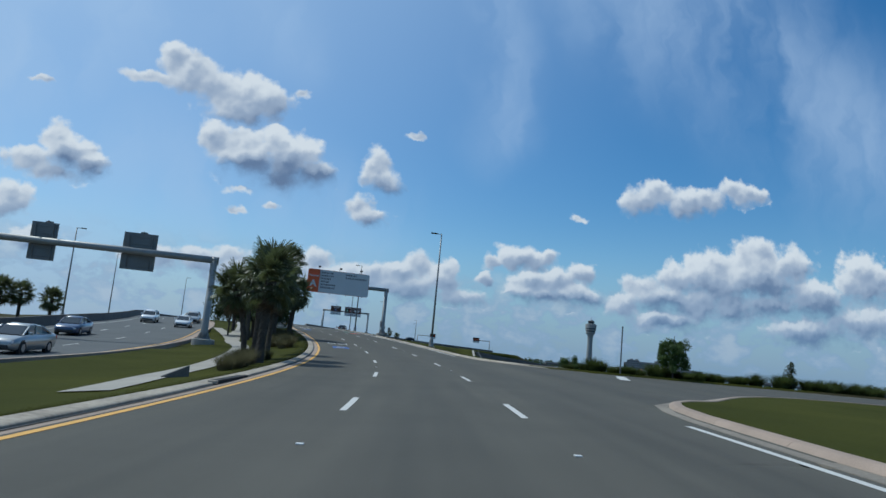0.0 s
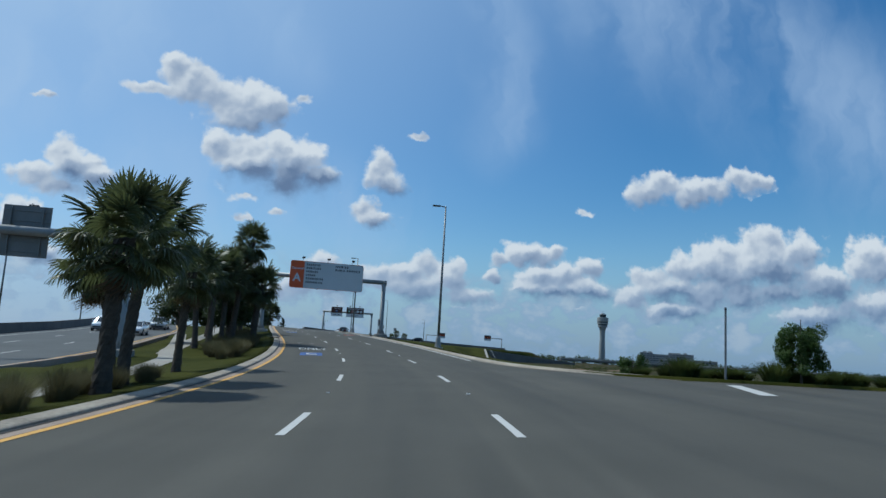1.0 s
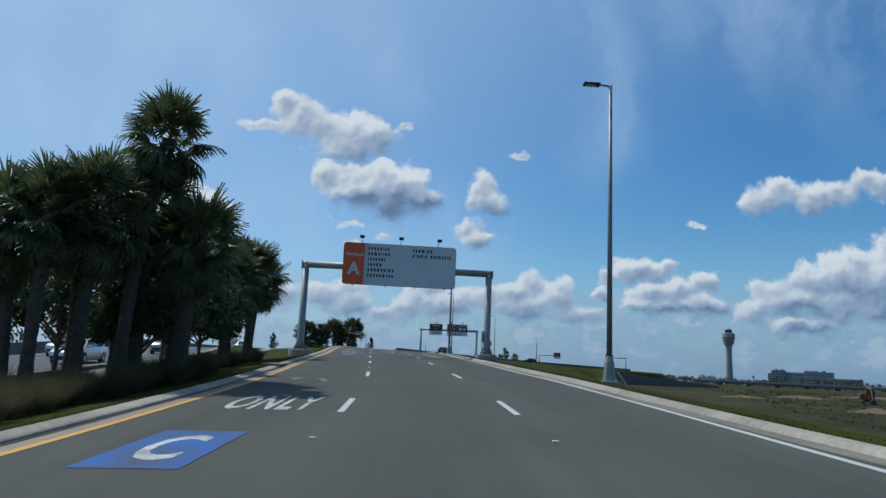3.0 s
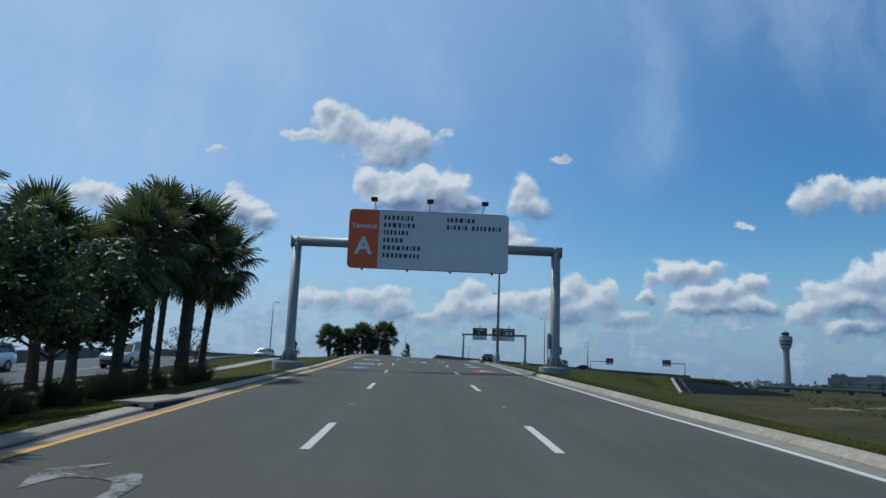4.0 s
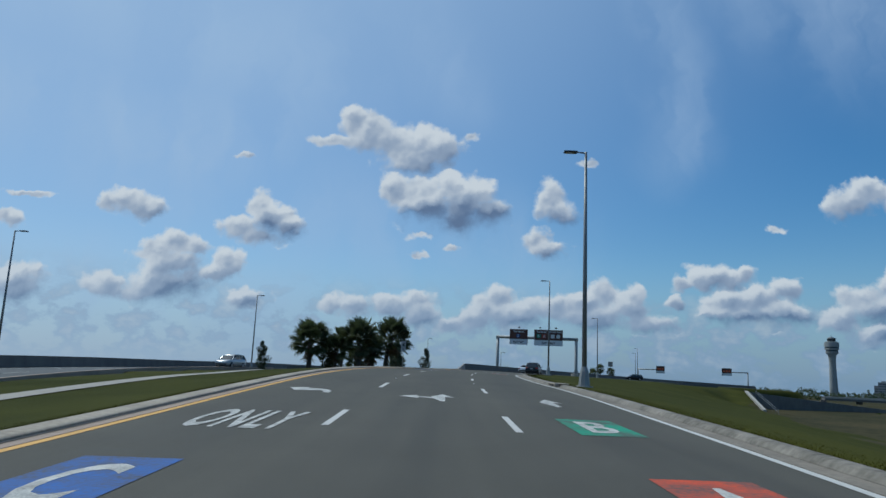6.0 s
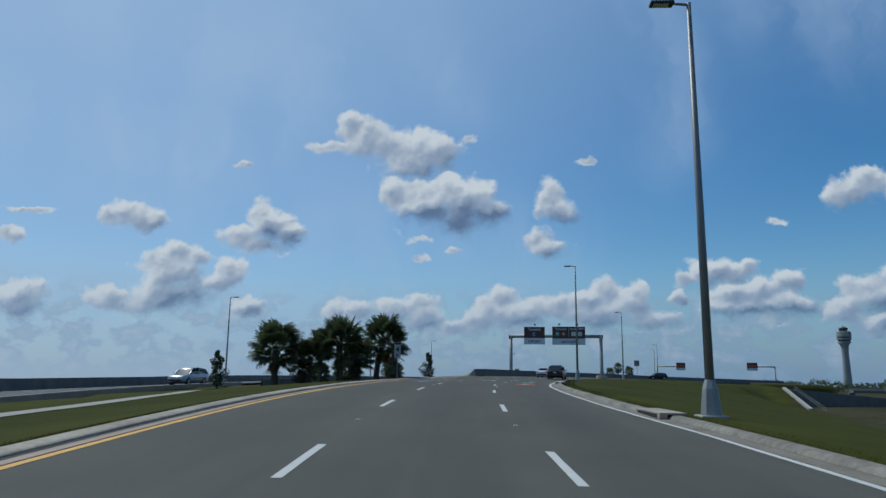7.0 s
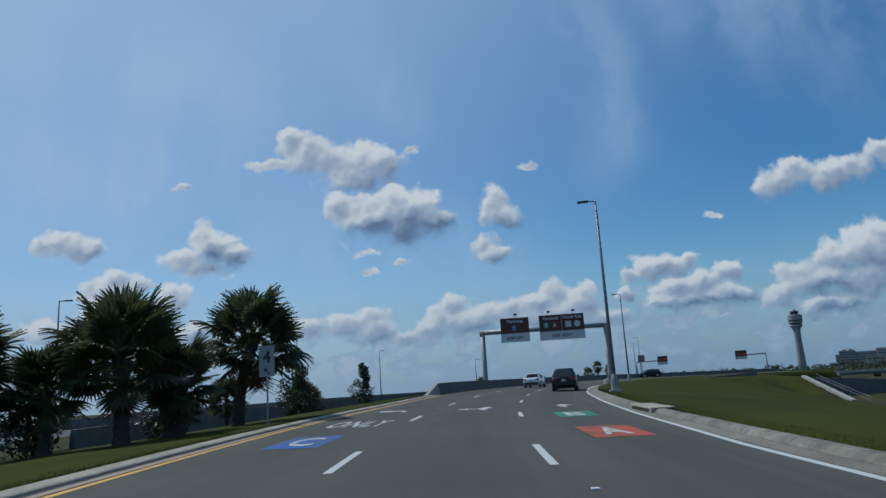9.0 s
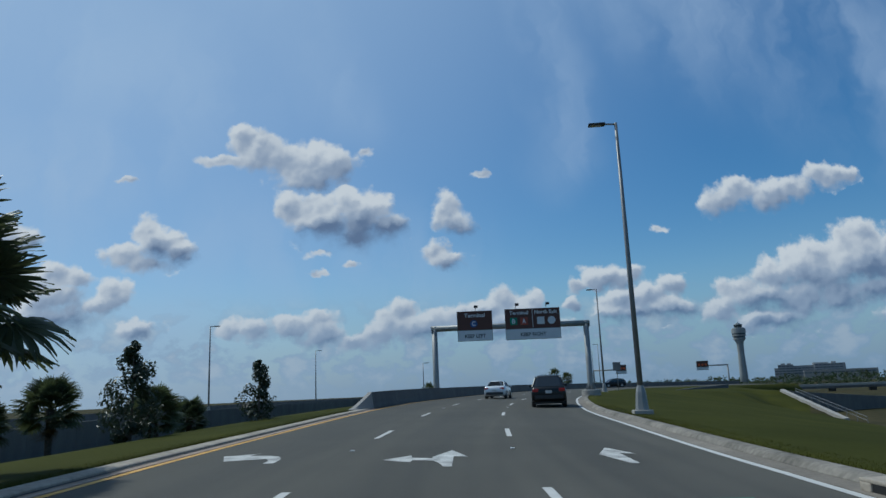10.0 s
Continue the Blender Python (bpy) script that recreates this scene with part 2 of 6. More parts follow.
# ---- materials ----
def material(name, base, dark=None, scale=3.0, fine=60.0, rough=0.7, metal=0.0, bump=0.0, amount=0.6, spread=0.5, leaf=0.0, tone=0.0, coat=0.0, stretch=(1, 1, 1), spec=0.5):
    """A painted or grown surface: two colours mixed by coarse and fine noise, with relief. leaf: light let through; tone: how much each object differs."""
    m = bpy.data.materials.new(name)
    m.use_nodes = True
    nt = m.node_tree
    b = nt.nodes["Principled BSDF"]
    b.inputs["Roughness"].default_value, b.inputs["Metallic"].default_value = rough, metal
    b.inputs["Coat Weight"].default_value = coat
    b.inputs["Specular IOR Level"].default_value = spec
    tc = nt.nodes.new("ShaderNodeTexCoord")
    mp = nt.nodes.new("ShaderNodeMapping")
    mp.inputs["Scale"].default_value = stretch
    nt.links.new(tc.outputs["Object"], mp.inputs[0])
    dark = dark or tuple(c * 0.72 for c in base)
    n1, n2 = nt.nodes.new("ShaderNodeTexNoise"), nt.nodes.new("ShaderNodeTexNoise")
    for n, s, d in ((n1, scale, 4), (n2, fine, 3)):
        nt.links.new(mp.outputs[0], n.inputs["Vector"])
        n.inputs["Scale"].default_value, n.inputs["Detail"].default_value = s, d
    add = nt.nodes.new("ShaderNodeMath")
    add.operation = "MULTIPLY_ADD"
    nt.links.new(n1.outputs["Fac"], add.inputs[0])
    add.inputs[1].default_value = amount
    mul = nt.nodes.new("ShaderNodeMath")
    mul.operation = "MULTIPLY"
    nt.links.new(n2.outputs["Fac"], mul.inputs[0])
    mul.inputs[1].default_value = 1 - amount
    nt.links.new(mul.outputs[0], add.inputs[2])
    rng = nt.nodes.new("ShaderNodeMapRange")
    rng.inputs[1].default_value, rng.inputs[2].default_value = 0.5 - spread / 2, 0.5 + spread / 2
    nt.links.new(add.outputs[0], rng.inputs[0])
    mix = nt.nodes.new("ShaderNodeMix")
    mix.data_type = "RGBA"
    nt.links.new(rng.outputs[0], mix.inputs[0])
    mix.inputs[6].default_value, mix.inputs[7].default_value = (*dark, 1), (*base, 1)
    colour = mix.outputs[2]
    if tone:
        info, hsv = nt.nodes.new("ShaderNodeObjectInfo"), nt.nodes.new("ShaderNodeHueSaturation")
        r2 = nt.nodes.new("ShaderNodeMapRange")
        nt.links.new(info.outputs["Random"], r2.inputs[0])
        r2.inputs[3].default_value, r2.inputs[4].default_value = 1 - tone, 1 + tone
        nt.links.new(r2.outputs[0], hsv.inputs["Value"])
        nt.links.new(colour, hsv.inputs["Color"])
        colour = hsv.outputs[0]
    nt.links.new(colour, b.inputs["Base Color"])
    if bump:
        bp = nt.nodes.new("ShaderNodeBump")
        bp.inputs["Strength"].default_value, bp.inputs["Distance"].default_value = min(1.0, bump), 0.02
        nt.links.new(n2.outputs["Fac"], bp.inputs["Height"])
        nt.links.new(bp.outputs[0], b.inputs["Normal"])
    if leaf:
        tr, ms = nt.nodes.new("ShaderNodeBsdfTranslucent"), nt.nodes.new("ShaderNodeMixShader")
        nt.links.new(colour, tr.inputs[0])
        ms.inputs[0].default_value = leaf
        nt.links.new(b.outputs[0], ms.inputs[1]), nt.links.new(tr.outputs[0], ms.inputs[2])
        nt.links.new(ms.outputs[0], nt.nodes["Material Output"].inputs[0])
    return m


def glass(name, tint=(0.02, 0.025, 0.03), rough=0.05):
    m = bpy.data.materials.new(name)
    m.use_nodes = True
    b = m.node_tree.nodes["Principled BSDF"]
    b.inputs["Base Color"].default_value = (*tint, 1)
    b.inputs["Roughness"].default_value = rough
    b.inputs["Specular IOR Level"].default_value = 0.8
    return m


M = {
    "asphalt": material("asphalt", (0.100, 0.094, 0.080), (0.069, 0.066, 0.056), 0.35, 70, 0.9, bump=0.35, amount=0.55, spread=0.55, spec=0.18),
    "asphalt_old": material("old_asphalt", (0.115, 0.12, 0.12), (0.080, 0.084, 0.085), 0.3, 50, 0.9, bump=0.3, spec=0.25),
    "seam": material("dark_seam", (0.055, 0.056, 0.056), (0.035, 0.035, 0.036), 2.0, 60, 0.8),
    "concrete": material("concrete", (0.42, 0.39, 0.35), (0.24, 0.225, 0.20), 1.3, 45, 0.9, bump=0.3, tone=0.10),
    "kerb": material("kerb_concrete", (0.48, 0.42, 0.34), (0.19, 0.165, 0.135), 0.55, 9, 0.92, bump=0.4, amount=0.55, spread=0.50, tone=0.07, spec=0.2),
    "kerb_grey": material("stained_kerb_concrete", (0.33, 0.30, 0.256), (0.075, 0.069, 0.058), 0.8, 7, 0.92, bump=0.5, amount=0.6, spread=0.42, tone=0.07, spec=0.2),
    "apron": material("apron_concrete", (0.29, 0.255, 0.21), (0.13, 0.115, 0.095), 0.7, 12, 0.92, bump=0.3, amount=0.55, spread=0.5, tone=0.12, spec=0.2),
    "gutter": material("gutter_concrete", (0.40, 0.31, 0.25), (0.25, 0.195, 0.155), 0.9, 40, 0.9, bump=0.25, tone=0.10, spec=0.2),
    "barrier": material("barrier_concrete", (0.17, 0.16, 0.145), (0.09, 0.085, 0.08), 0.9, 20, 0.92, bump=0.3, tone=0.08, stretch=(1, 1, 0.4)),
    "walk": material("path_concrete", (0.36, 0.33, 0.28), (0.25, 0.23, 0.20), 0.8, 40, 0.9, bump=0.2),
    "white": material("road_white", (0.64, 0.63, 0.59), (0.40, 0.39, 0.37), 4.0, 90, 0.75, amount=0.4, spread=0.9, spec=0.25),
    "white_worn": material("road_white_worn", (0.62, 0.61, 0.57), (0.24, 0.235, 0.22), 3.0, 40, 0.75, amount=0.6, spread=0.26, spec=0.25),
    "white_gone": material("road_white_faded", (0.25, 0.245, 0.235), (0.072, 0.069, 0.06), 1.6, 14, 0.8, amount=0.65, spread=0.10, spec=0.2),
    "yellow": material("road_yellow", (0.78, 0.40, 0.055), (0.45, 0.25, 0.06), 3.0, 80, 0.7, amount=0.45, spread=0.7),
    "blue": material("road_blue", (0.035, 0.14, 0.46), (0.09, 0.085, 0.078), 1.3, 16, 0.8, amount=0.62, spread=0.34, spec=0.2),
    "red": material("road_red", (0.66, 0.085, 0.03), (0.09, 0.085, 0.078), 1.3, 16, 0.8, amount=0.62, spread=0.34, spec=0.2),
    "green": material("road_green", (0.02, 0.34, 0.20), (0.09, 0.085, 0.078), 1.3, 16, 0.8, amount=0.62, spread=0.34, spec=0.2),
    "grass": material("mown_grass", (0.066, 0.066, 0.013), (0.024, 0.030, 0.006), 0.16, 22, 0.95, bump=0.6, amount=0.62, spread=0.42, spec=0.04),
    "rough": material("rough_grass", (0.080, 0.065, 0.033), (0.024, 0.028, 0.013), 0.05, 0.9, 0.95, bump=0.8, amount=0.5, spread=0.34, spec=0.04),
    "blade": material("grass_blade", (0.060, 0.054, 0.008), (0.026, 0.030, 0.004), 0.3, 9, 0.9, leaf=0.2, spec=0.04),
    "steel": material("galvanised_steel", (0.36, 0.36, 0.345), (0.24, 0.24, 0.235), 1.2, 14, 0.55, metal=0.45, bump=0.05),
    "pole": material("pole_paint", (0.25, 0.25, 0.245), (0.18, 0.18, 0.18), 1.0, 25, 0.5, metal=0.4),
    "dark": material("dark_metal", (0.045, 0.045, 0.045), None, 2, 30, 0.5, metal=0.3),
    "sign_white": material("sign_face_white", (0.64, 0.65, 0.66), (0.57, 0.58, 0.59), 0.7, 12, 0.5, coat=0.1),
    "sign_grey": material("sign_face_grey", (0.38, 0.39, 0.39), (0.31, 0.32, 0.32), 1.5, 12, 0.6),
    "sign_orange": material("sign_face_orange", (0.72, 0.12, 0.03), (0.62, 0.10, 0.025), 0.8, 10, 0.5),
    "sign_brown": material("sign_face_brown", (0.10, 0.035, 0.022), (0.075, 0.028, 0.018), 0.8, 10, 0.5),
    "sign_back": material("sign_back", (0.24, 0.24, 0.235), (0.17, 0.17, 0.165), 1.0, 14, 0.6, metal=0.35),
    "ink": material("sign_ink", (0.05, 0.055, 0.065), None, 3, 30, 0.6),
    "paper": material("sign_letter_white", (0.72, 0.73, 0.74), None, 3, 30, 0.5),
    "trunk": material("palm_trunk", (0.118, 0.098, 0.078), (0.046, 0.039, 0.032), 5, 30, 0.95, bump=0.9, tone=0.15, stretch=(1, 1, 1.6), spec=0.2),
    "bark": material("bark", (0.16, 0.13, 0.10), (0.07, 0.055, 0.045), 6, 40, 0.95, bump=0.6),
    "frond": material("palm_frond", (0.122, 0.140, 0.056), (0.052, 0.066, 0.026), 2.0, 12, 0.42, leaf=0.38, tone=0.35),
    "frond_dark": material("fan_palm_leaf", (0.098, 0.118, 0.050), (0.044, 0.056, 0.025), 2.0, 12, 0.48, leaf=0.36, tone=0.30),
    "dead": material("dry_frond", (0.20, 0.14, 0.08), (0.11, 0.075, 0.045), 2.0, 12, 0.8, leaf=0.2, tone=0.2),
    "leaf": material("tree_leaf", (0.066, 0.096, 0.032), (0.030, 0.048, 0.017), 1.2, 8, 0.5, leaf=0.4, tone=0.1),
    "leaf_dark": material("magnolia_leaf", (0.048, 0.066, 0.028), (0.022, 0.033, 0.015), 1.2, 8, 0.42, leaf=0.25, tone=0.1),
    "leaf_light": material("bush_leaf", (0.078, 0.130, 0.026), (0.036, 0.064, 0.014), 1.2, 8, 0.55, leaf=0.35, tone=0.1, spec=0.3),
    "weed": material("verge_weeds", (0.100, 0.125, 0.036), (0.042, 0.058, 0.018), 1.5, 10, 0.85, leaf=0.35, tone=0.25, spec=0.12),
    "straw": material("ornamental_grass", (0.150, 0.135, 0.068), (0.065, 0.062, 0.032), 2.0, 14, 0.85, leaf=0.3, tone=0.2, spec=0.12),
    "car_white": material("car_white", (0.74, 0.75, 0.76), (0.70, 0.71, 0.72), 1, 6, 0.25, coat=1.0),
    "car_dark": material("car_charcoal", (0.007, 0.0075, 0.0085), (0.006, 0.0064, 0.007), 1, 6, 0.3, coat=0.15, spec=0.35),
    "car_silver": material("car_silver", (0.42, 0.42, 0.41), (0.38, 0.38, 0.37), 1, 6, 0.3, metal=0.5, coat=1.0),
    "car_blue": material("car_blue", (0.03, 0.055, 0.13), (0.025, 0.045, 0.11), 1, 6, 0.28, coat=1.0),
    "tyre": material("tyre", (0.025, 0.025, 0.025), None, 4, 60, 0.85),
    "rim": material("rim", (0.45, 0.45, 0.46), None, 3, 30, 0.35, metal=0.8),
    "window": glass("car_glass"),
    "tail": glass("tail_lens", (0.35, 0.012, 0.01), 0.15),
    "head": glass("head_lens", (0.6, 0.62, 0.65), 0.1),
    "plate": material("plate", (0.6, 0.6, 0.58), None, 3, 30, 0.5),
    "tower": material("tower_concrete", (0.32, 0.33, 0.32), (0.25, 0.26, 0.26), 0.08, 0.6, 0.85),
    "tower_dark": material("tower_glazing", (0.055, 0.07, 0.08), None, 0.1, 1, 0.35),
    "building": material("terminal_concrete", (0.34, 0.34, 0.33), (0.25, 0.25, 0.25), 0.05, 0.4, 0.85),
    "building_dark": material("terminal_glazing", (0.09, 0.11, 0.13), (0.06, 0.075, 0.09), 0.1, 0.7, 0.4),
    "marker": material("marker_white", (0.72, 0.72, 0.70), None, 3, 40, 0.5),
    "earth": material("bare_earth", (0.235, 0.170, 0.115), (0.11, 0.085, 0.06), 0.4, 3.0, 0.95, bump=0.6, amount=0.6, spread=0.5, spec=0.05),
    "machine": material("machine_orange", (0.17, 0.080, 0.038), (0.11, 0.055, 0.028), 1.5, 12, 0.6),
    "mouth_black": material("drain_mouth_black", (0.012, 0.012, 0.012), None, 3, 20, 0.9),
}


def part(name, bm, mat, parent=None, label="", smooth=False):
    """Links a bmesh as one mesh object, under a thing or a part."""
    me = bpy.data.meshes.new(name)
    bm.to_mesh(me)
    bm.free()
    return mesh_part(name, me, mat, parent, label, smooth)


def mesh_part(name, me, mat, parent=None, label="", smooth=False):
    if mat is not None and not me.materials:
        me.materials.append(M[mat])
    if smooth and len(me.polygons):
        me.polygons.foreach_set("use_smooth", [True] * len(me.polygons))
    ob = new(name, me)
    ob.parent = parent
    if label:
        ob["label"] = label
    return ob


def thing(name, m, label, category, group="", kind=""):
    ob = new(name)
    ob.empty_display_size = 0.3
    ob.matrix_world = m
    return tagged(ob, label, category, group, kind)


def raw(name, verts, faces, mat, parent=None, label="", smooth=False):
    me = bpy.data.meshes.new(name)
    me.from_pydata([tuple(map(float, v)) for v in verts], [], faces)
    me.update()
    return mesh_part(name, me, mat, parent, label, smooth)


def box(bm, cx, cy, cz, sx, sy, sz, bevel=0.0, rot=None):
    r = bmesh.ops.create_cube(bm, size=1.0, matrix=Matrix.Translation((cx, cy, cz)) @ (rot or Matrix()) @ Matrix.Diagonal((sx, sy, sz, 1)))
    if bevel:
        es = {e for v in r["verts"] for e in v.link_edges}
        bmesh.ops.bevel(bm, geom=list(es), offset=bevel, segments=2, affect="EDGES", profile=0.6)
    return bm


def boxed(*args, **kw):
    return box(bmesh.new(), *args, **kw)


def tube(bm, points, radii, sides=12, cap=True):
    """A round bar through points, with a radius at each."""
    rings = []
    n = len(points)
    pts = [Vector(p) for p in points]
    for i, p in enumerate(pts):
        d = (pts[min(i + 1, n - 1)] - pts[max(i - 1, 0)]).normalized()
        a = d.orthogonal().normalized() if abs(d.z) > 0.99 or i == 0 else None
        if i == 0:
            ref = Vector((0, 0, 1)) if abs(d.z) < 0.9 else Vector((0, 1, 0))
        x = d.cross(ref).normalized()
        y = d.cross(x).normalized()
        rings.append([bm.verts.new(p + (x * math.cos(2 * math.pi * k / sides) + y * math.sin(2 * math.pi * k / sides)) * radii[i]) for k in range(sides)])
    for i in range(n - 1):
        for k in range(sides):
            bm.faces.new((rings[i][k], rings[i][(k + 1) % sides], rings[i + 1][(k + 1) % sides], rings[i + 1][k]))
    if cap:
        bm.faces.new(rings[0][::-1]), bm.faces.new(rings[-1])
    return bm


def tubed(*args, **kw):
    return tube(bmesh.new(), *args, **kw)


def turned(profile, sides=24):
    """A body of revolution from (radius, height) pairs."""
    bm = bmesh.new()
    rings = [[bm.verts.new((r * math.cos(2 * math.pi * k / sides), r * math.sin(2 * math.pi * k / sides), z)) for k in range(sides)] for r, z in profile]
    for a, b in zip(rings, rings[1:]):
        for k in range(sides):
            bm.faces.new((a[k], a[(k + 1) % sides], b[(k + 1) % sides], b[k]))
    bm.faces.new(rings[0][::-1]), bm.faces.new(rings[-1])
    return bm


def letters(body, width, height, spacing=1.06, bold=0.022):
    """The mesh of a word in the built-in font, fitted to a box centred on 0: verts and faces, flat in x and y."""
    cu = bpy.data.curves.new("word", "FONT")
    cu.body, cu.space_character, cu.resolution_u, cu.offset = body, spacing, 3, bold
    ob = bpy.data.objects.new("word", cu)
    scene.collection.objects.link(ob)
    me = bpy.data.meshes.new_from_object(ob.evaluated_get(bpy.context.evaluated_depsgraph_get()))
    v = np.array([tuple(p.co) for p in me.vertices])
    faces = [tuple(p.vertices) for p in me.polygons]
    bpy.data.objects.remove(ob), bpy.data.meshes.remove(me)
    lo, hi = v.min(0), v.max(0)
    v = (v - (lo + hi) / 2) / np.maximum(hi - lo, 1e-6) * (width, height, 0)
    return v, faces


def worn_asphalt():
    """Asphalt with polished and oil-darkened tracks along the lanes; the sheet's first UV holds metres across and along."""
    m = M["asphalt"]
    nt = m.node_tree
    b = nt.nodes["Principled BSDF"]
    was = b.inputs["Base Color"].links[0].from_socket
    uv = nt.nodes.new("ShaderNodeUVMap")
    sep = nt.nodes.new("ShaderNodeSeparateXYZ")
    nt.links.new(uv.outputs[0], sep.inputs[0])

    def calc(op, a, c=0.0):
        n = nt.nodes.new("ShaderNodeMath")
        n.operation = op
        for i, v in enumerate((a, c)):
            if hasattr(v, "is_linked"):
                nt.links.new(v, n.inputs[i])
            else:
                n.inputs[i].default_value = v
        return n.outputs[0]

    lane = calc("MULTIPLY", calc("ADD", sep.outputs[0], 1.75), 2 * math.pi / 3.5)
    middle = calc("MULTIPLY", calc("COSINE", lane), -0.5)                # dark in the middle of each lane
    stretch = nt.nodes.new("ShaderNodeMapping")
    stretch.inputs["Scale"].default_value = (1.3, 0.045, 1)
    nt.links.new(uv.outputs[0], stretch.inputs[0])
    streak = nt.nodes.new("ShaderNodeTexNoise")
    streak.inputs["Scale"].default_value, streak.inputs["Detail"].default_value = 1.6, 5
    nt.links.new(stretch.outputs[0], streak.inputs["Vector"])
    wear = calc("ADD", calc("MULTIPLY", middle, 0.55), calc("MULTIPLY", calc("SUBTRACT", streak.outputs["Fac"], 0.5), 2.2))
    gain = calc("SUBTRACT", 1.0, calc("MULTIPLY", wear, 0.30))
    mix = nt.nodes.new("ShaderNodeVectorMath")
    mix.operation = "SCALE"
    nt.links.new(was, mix.inputs[0]), nt.links.new(gain, mix.inputs["Scale"])
    nt.links.new(mix.outputs[0], b.inputs["Base Color"])
    nt.links.new(calc("SUBTRACT", 0.84, calc("MULTIPLY", wear, 0.12)), b.inputs["Roughness"])


worn_asphalt()

# ---- the road's line: x, y, z and cross fall along the middle of the centre lane ----
KNOTS = np.array([
    (-1.6, -90, -0.3, 0.04), (-1.5, -30, -0.25, 0.045), (-1.67, 0, -0.14, 0.047), (-2.24, 16.89, -0.04, 0.047),
    (-3.09, 29.3, 0.07, 0.04), (-4.53, 41.4, 0.25, 0.04), (-6.55, 53.4, 0.53, 0.028), (-8.9, 64.1, 0.88, 0.022),
    (-15.31, 87.5, 1.72, 0.015), (-18.59, 98.8, 2.07, 0.012), (-27.93, 132.2, 3.08, -0.03), (-32.6, 153.9, 3.38, -0.02),
    (-34.8, 167.7, 3.42, -0.02), (-35.9, 179, 3.46, -0.02), (-36.7, 192.7, 3.5, -0.03), (-36.75, 203, 3.55, -0.03),
    (-35.8, 221, 3.5, -0.03), (-26.5, 270, 3.2, -0.03), (-7, 316, 2.5, -0.03), (28, 365, 1.5, -0.03)])


def smooth_line(k, n=30):
    out, gap = [], np.hypot(*np.diff(k[:, :2], axis=0).T)
    slope = np.diff(k, axis=0) / gap[:, None]
    tang = [slope[0]] + [(slope[i - 1] * gap[i] + slope[i] * gap[i - 1]) / (gap[i - 1] + gap[i]) for i in range(1, len(gap))] + [slope[-1]]
    for i, h in enumerate(gap):
        for t in np.arange(n) / n:
            out.append((2 * t**3 - 3 * t * t + 1) * k[i] + (t**3 - 2 * t * t + t) * h * tang[i] + (3 * t * t - 2 * t**3) * k[i + 1] + (t**3 - t * t) * h * tang[i + 1])
    return np.array(out + [k[-1]])


LINE = smooth_line(KNOTS)
ALONG = np.r_[0, np.cumsum(np.hypot(*np.diff(LINE[:, :2], axis=0).T))]
ALONG = ALONG - np.interp(0, LINE[:, 1], ALONG)
TANG = np.gradient(LINE[:, :2], ALONG, axis=0)
TANG = TANG / np.linalg.norm(TANG, axis=1)[:, None]
S_END = float(ALONG[-1])


def road(s, u, h=0.0):
    """The place at s metres along the road and u metres to the right of its line, h over the asphalt."""
    x, y, z, fall = (float(np.interp(s, ALONG, LINE[:, k])) for k in range(4))
    tx, ty = float(np.interp(s, ALONG, TANG[:, 0])), float(np.interp(s, ALONG, TANG[:, 1]))
    return Vector((x + ty * u, y - tx * u, z + fall * max(-7.0, min(7.0, u)) + h))


def heading(s):
    """Degrees by which the road has turned to the left."""
    return math.degrees(math.atan2(-float(np.interp(s, ALONG, TANG[:, 0])), float(np.interp(s, ALONG, TANG[:, 1]))))


def table(rows):
    a = np.array(rows)
    return lambda s: float(np.interp(s, a[:, 0], a[:, 1]))


LEFT_LINE = -5.2
right_line = table([(-90, 4.7), (0, 4.72), (14, 4.85), (40, 5.6), (54, 5.3), (62, 5.25), (74, 5.2), (80, 5.0), (90, 4.98), (100, 5.1), (108, 5.4), (122, 5.85), (128, 5.85), (138, 5.35), (147, 5.05), (156, 4.97), (163, 5.25), (171, 5.6), (185, 5.75), (215, 5.9), (400, 5.9)])
right_dash = table([(-90, 1.75), (78, 1.75), (86, 1.66), (98, 1.75), (112, 1.85), (122, 2.0), (134, 1.78), (146, 1.67), (156, 1.6), (169, 1.88), (180, 1.85), (200, 1.75)])
LEFT_EDGE = -5.98
kerb_flare = table([(43.2, 13.0), (43.6, 11.0), (44.2, 9.6), (45, 8.6), (46, 7.9), (48, 7.1), (50.5, 6.65), (53, 6.4), (57, 6.15), (60, 6.05), (66, 5.95)])
right_edge = lambda s: kerb_flare(s) if s < 66 else right_line(s) + 0.75 - 0.05 * max(0.0, 1 - (s - 66) / 8)
opp_in = table([(-90, -17), (30, -16.6), (60, -15.8), (100, -16.2), (115, -16.8), (135, -19.5), (150, -22), (168, -25), (200, -29), (250, -37), (350, -52)])
opp_out = table([(-90, -31), (60, -30), (100, -29.5), (120, -29.5), (140, -31.5), (160, -35), (180, -39), (200, -42.5), (250, -51), (350, -68)])
shelf = table([(44, 4.0), (52, 2.5), (60, 1.2), (90, 1.2), (110, 1.5), (130, 2), (160, 2.5), (200, 3), (250, 5), (272, 10), (285, 20), (300, 26), (330, 26), (360, 20)])
toe = table([(44, 26), (60, 24), (90, 26), (115, 33), (140, 42), (167, 46), (197, 47.5), (225, 46), (260, 41.7), (276, 38.5), (290, 34.5), (360, 34)])
lean_out = table([(-90, 0.04), (150, 0.04), (210, 0.05), (290, 0.066), (400, 0.066)])
LOW = -2.75
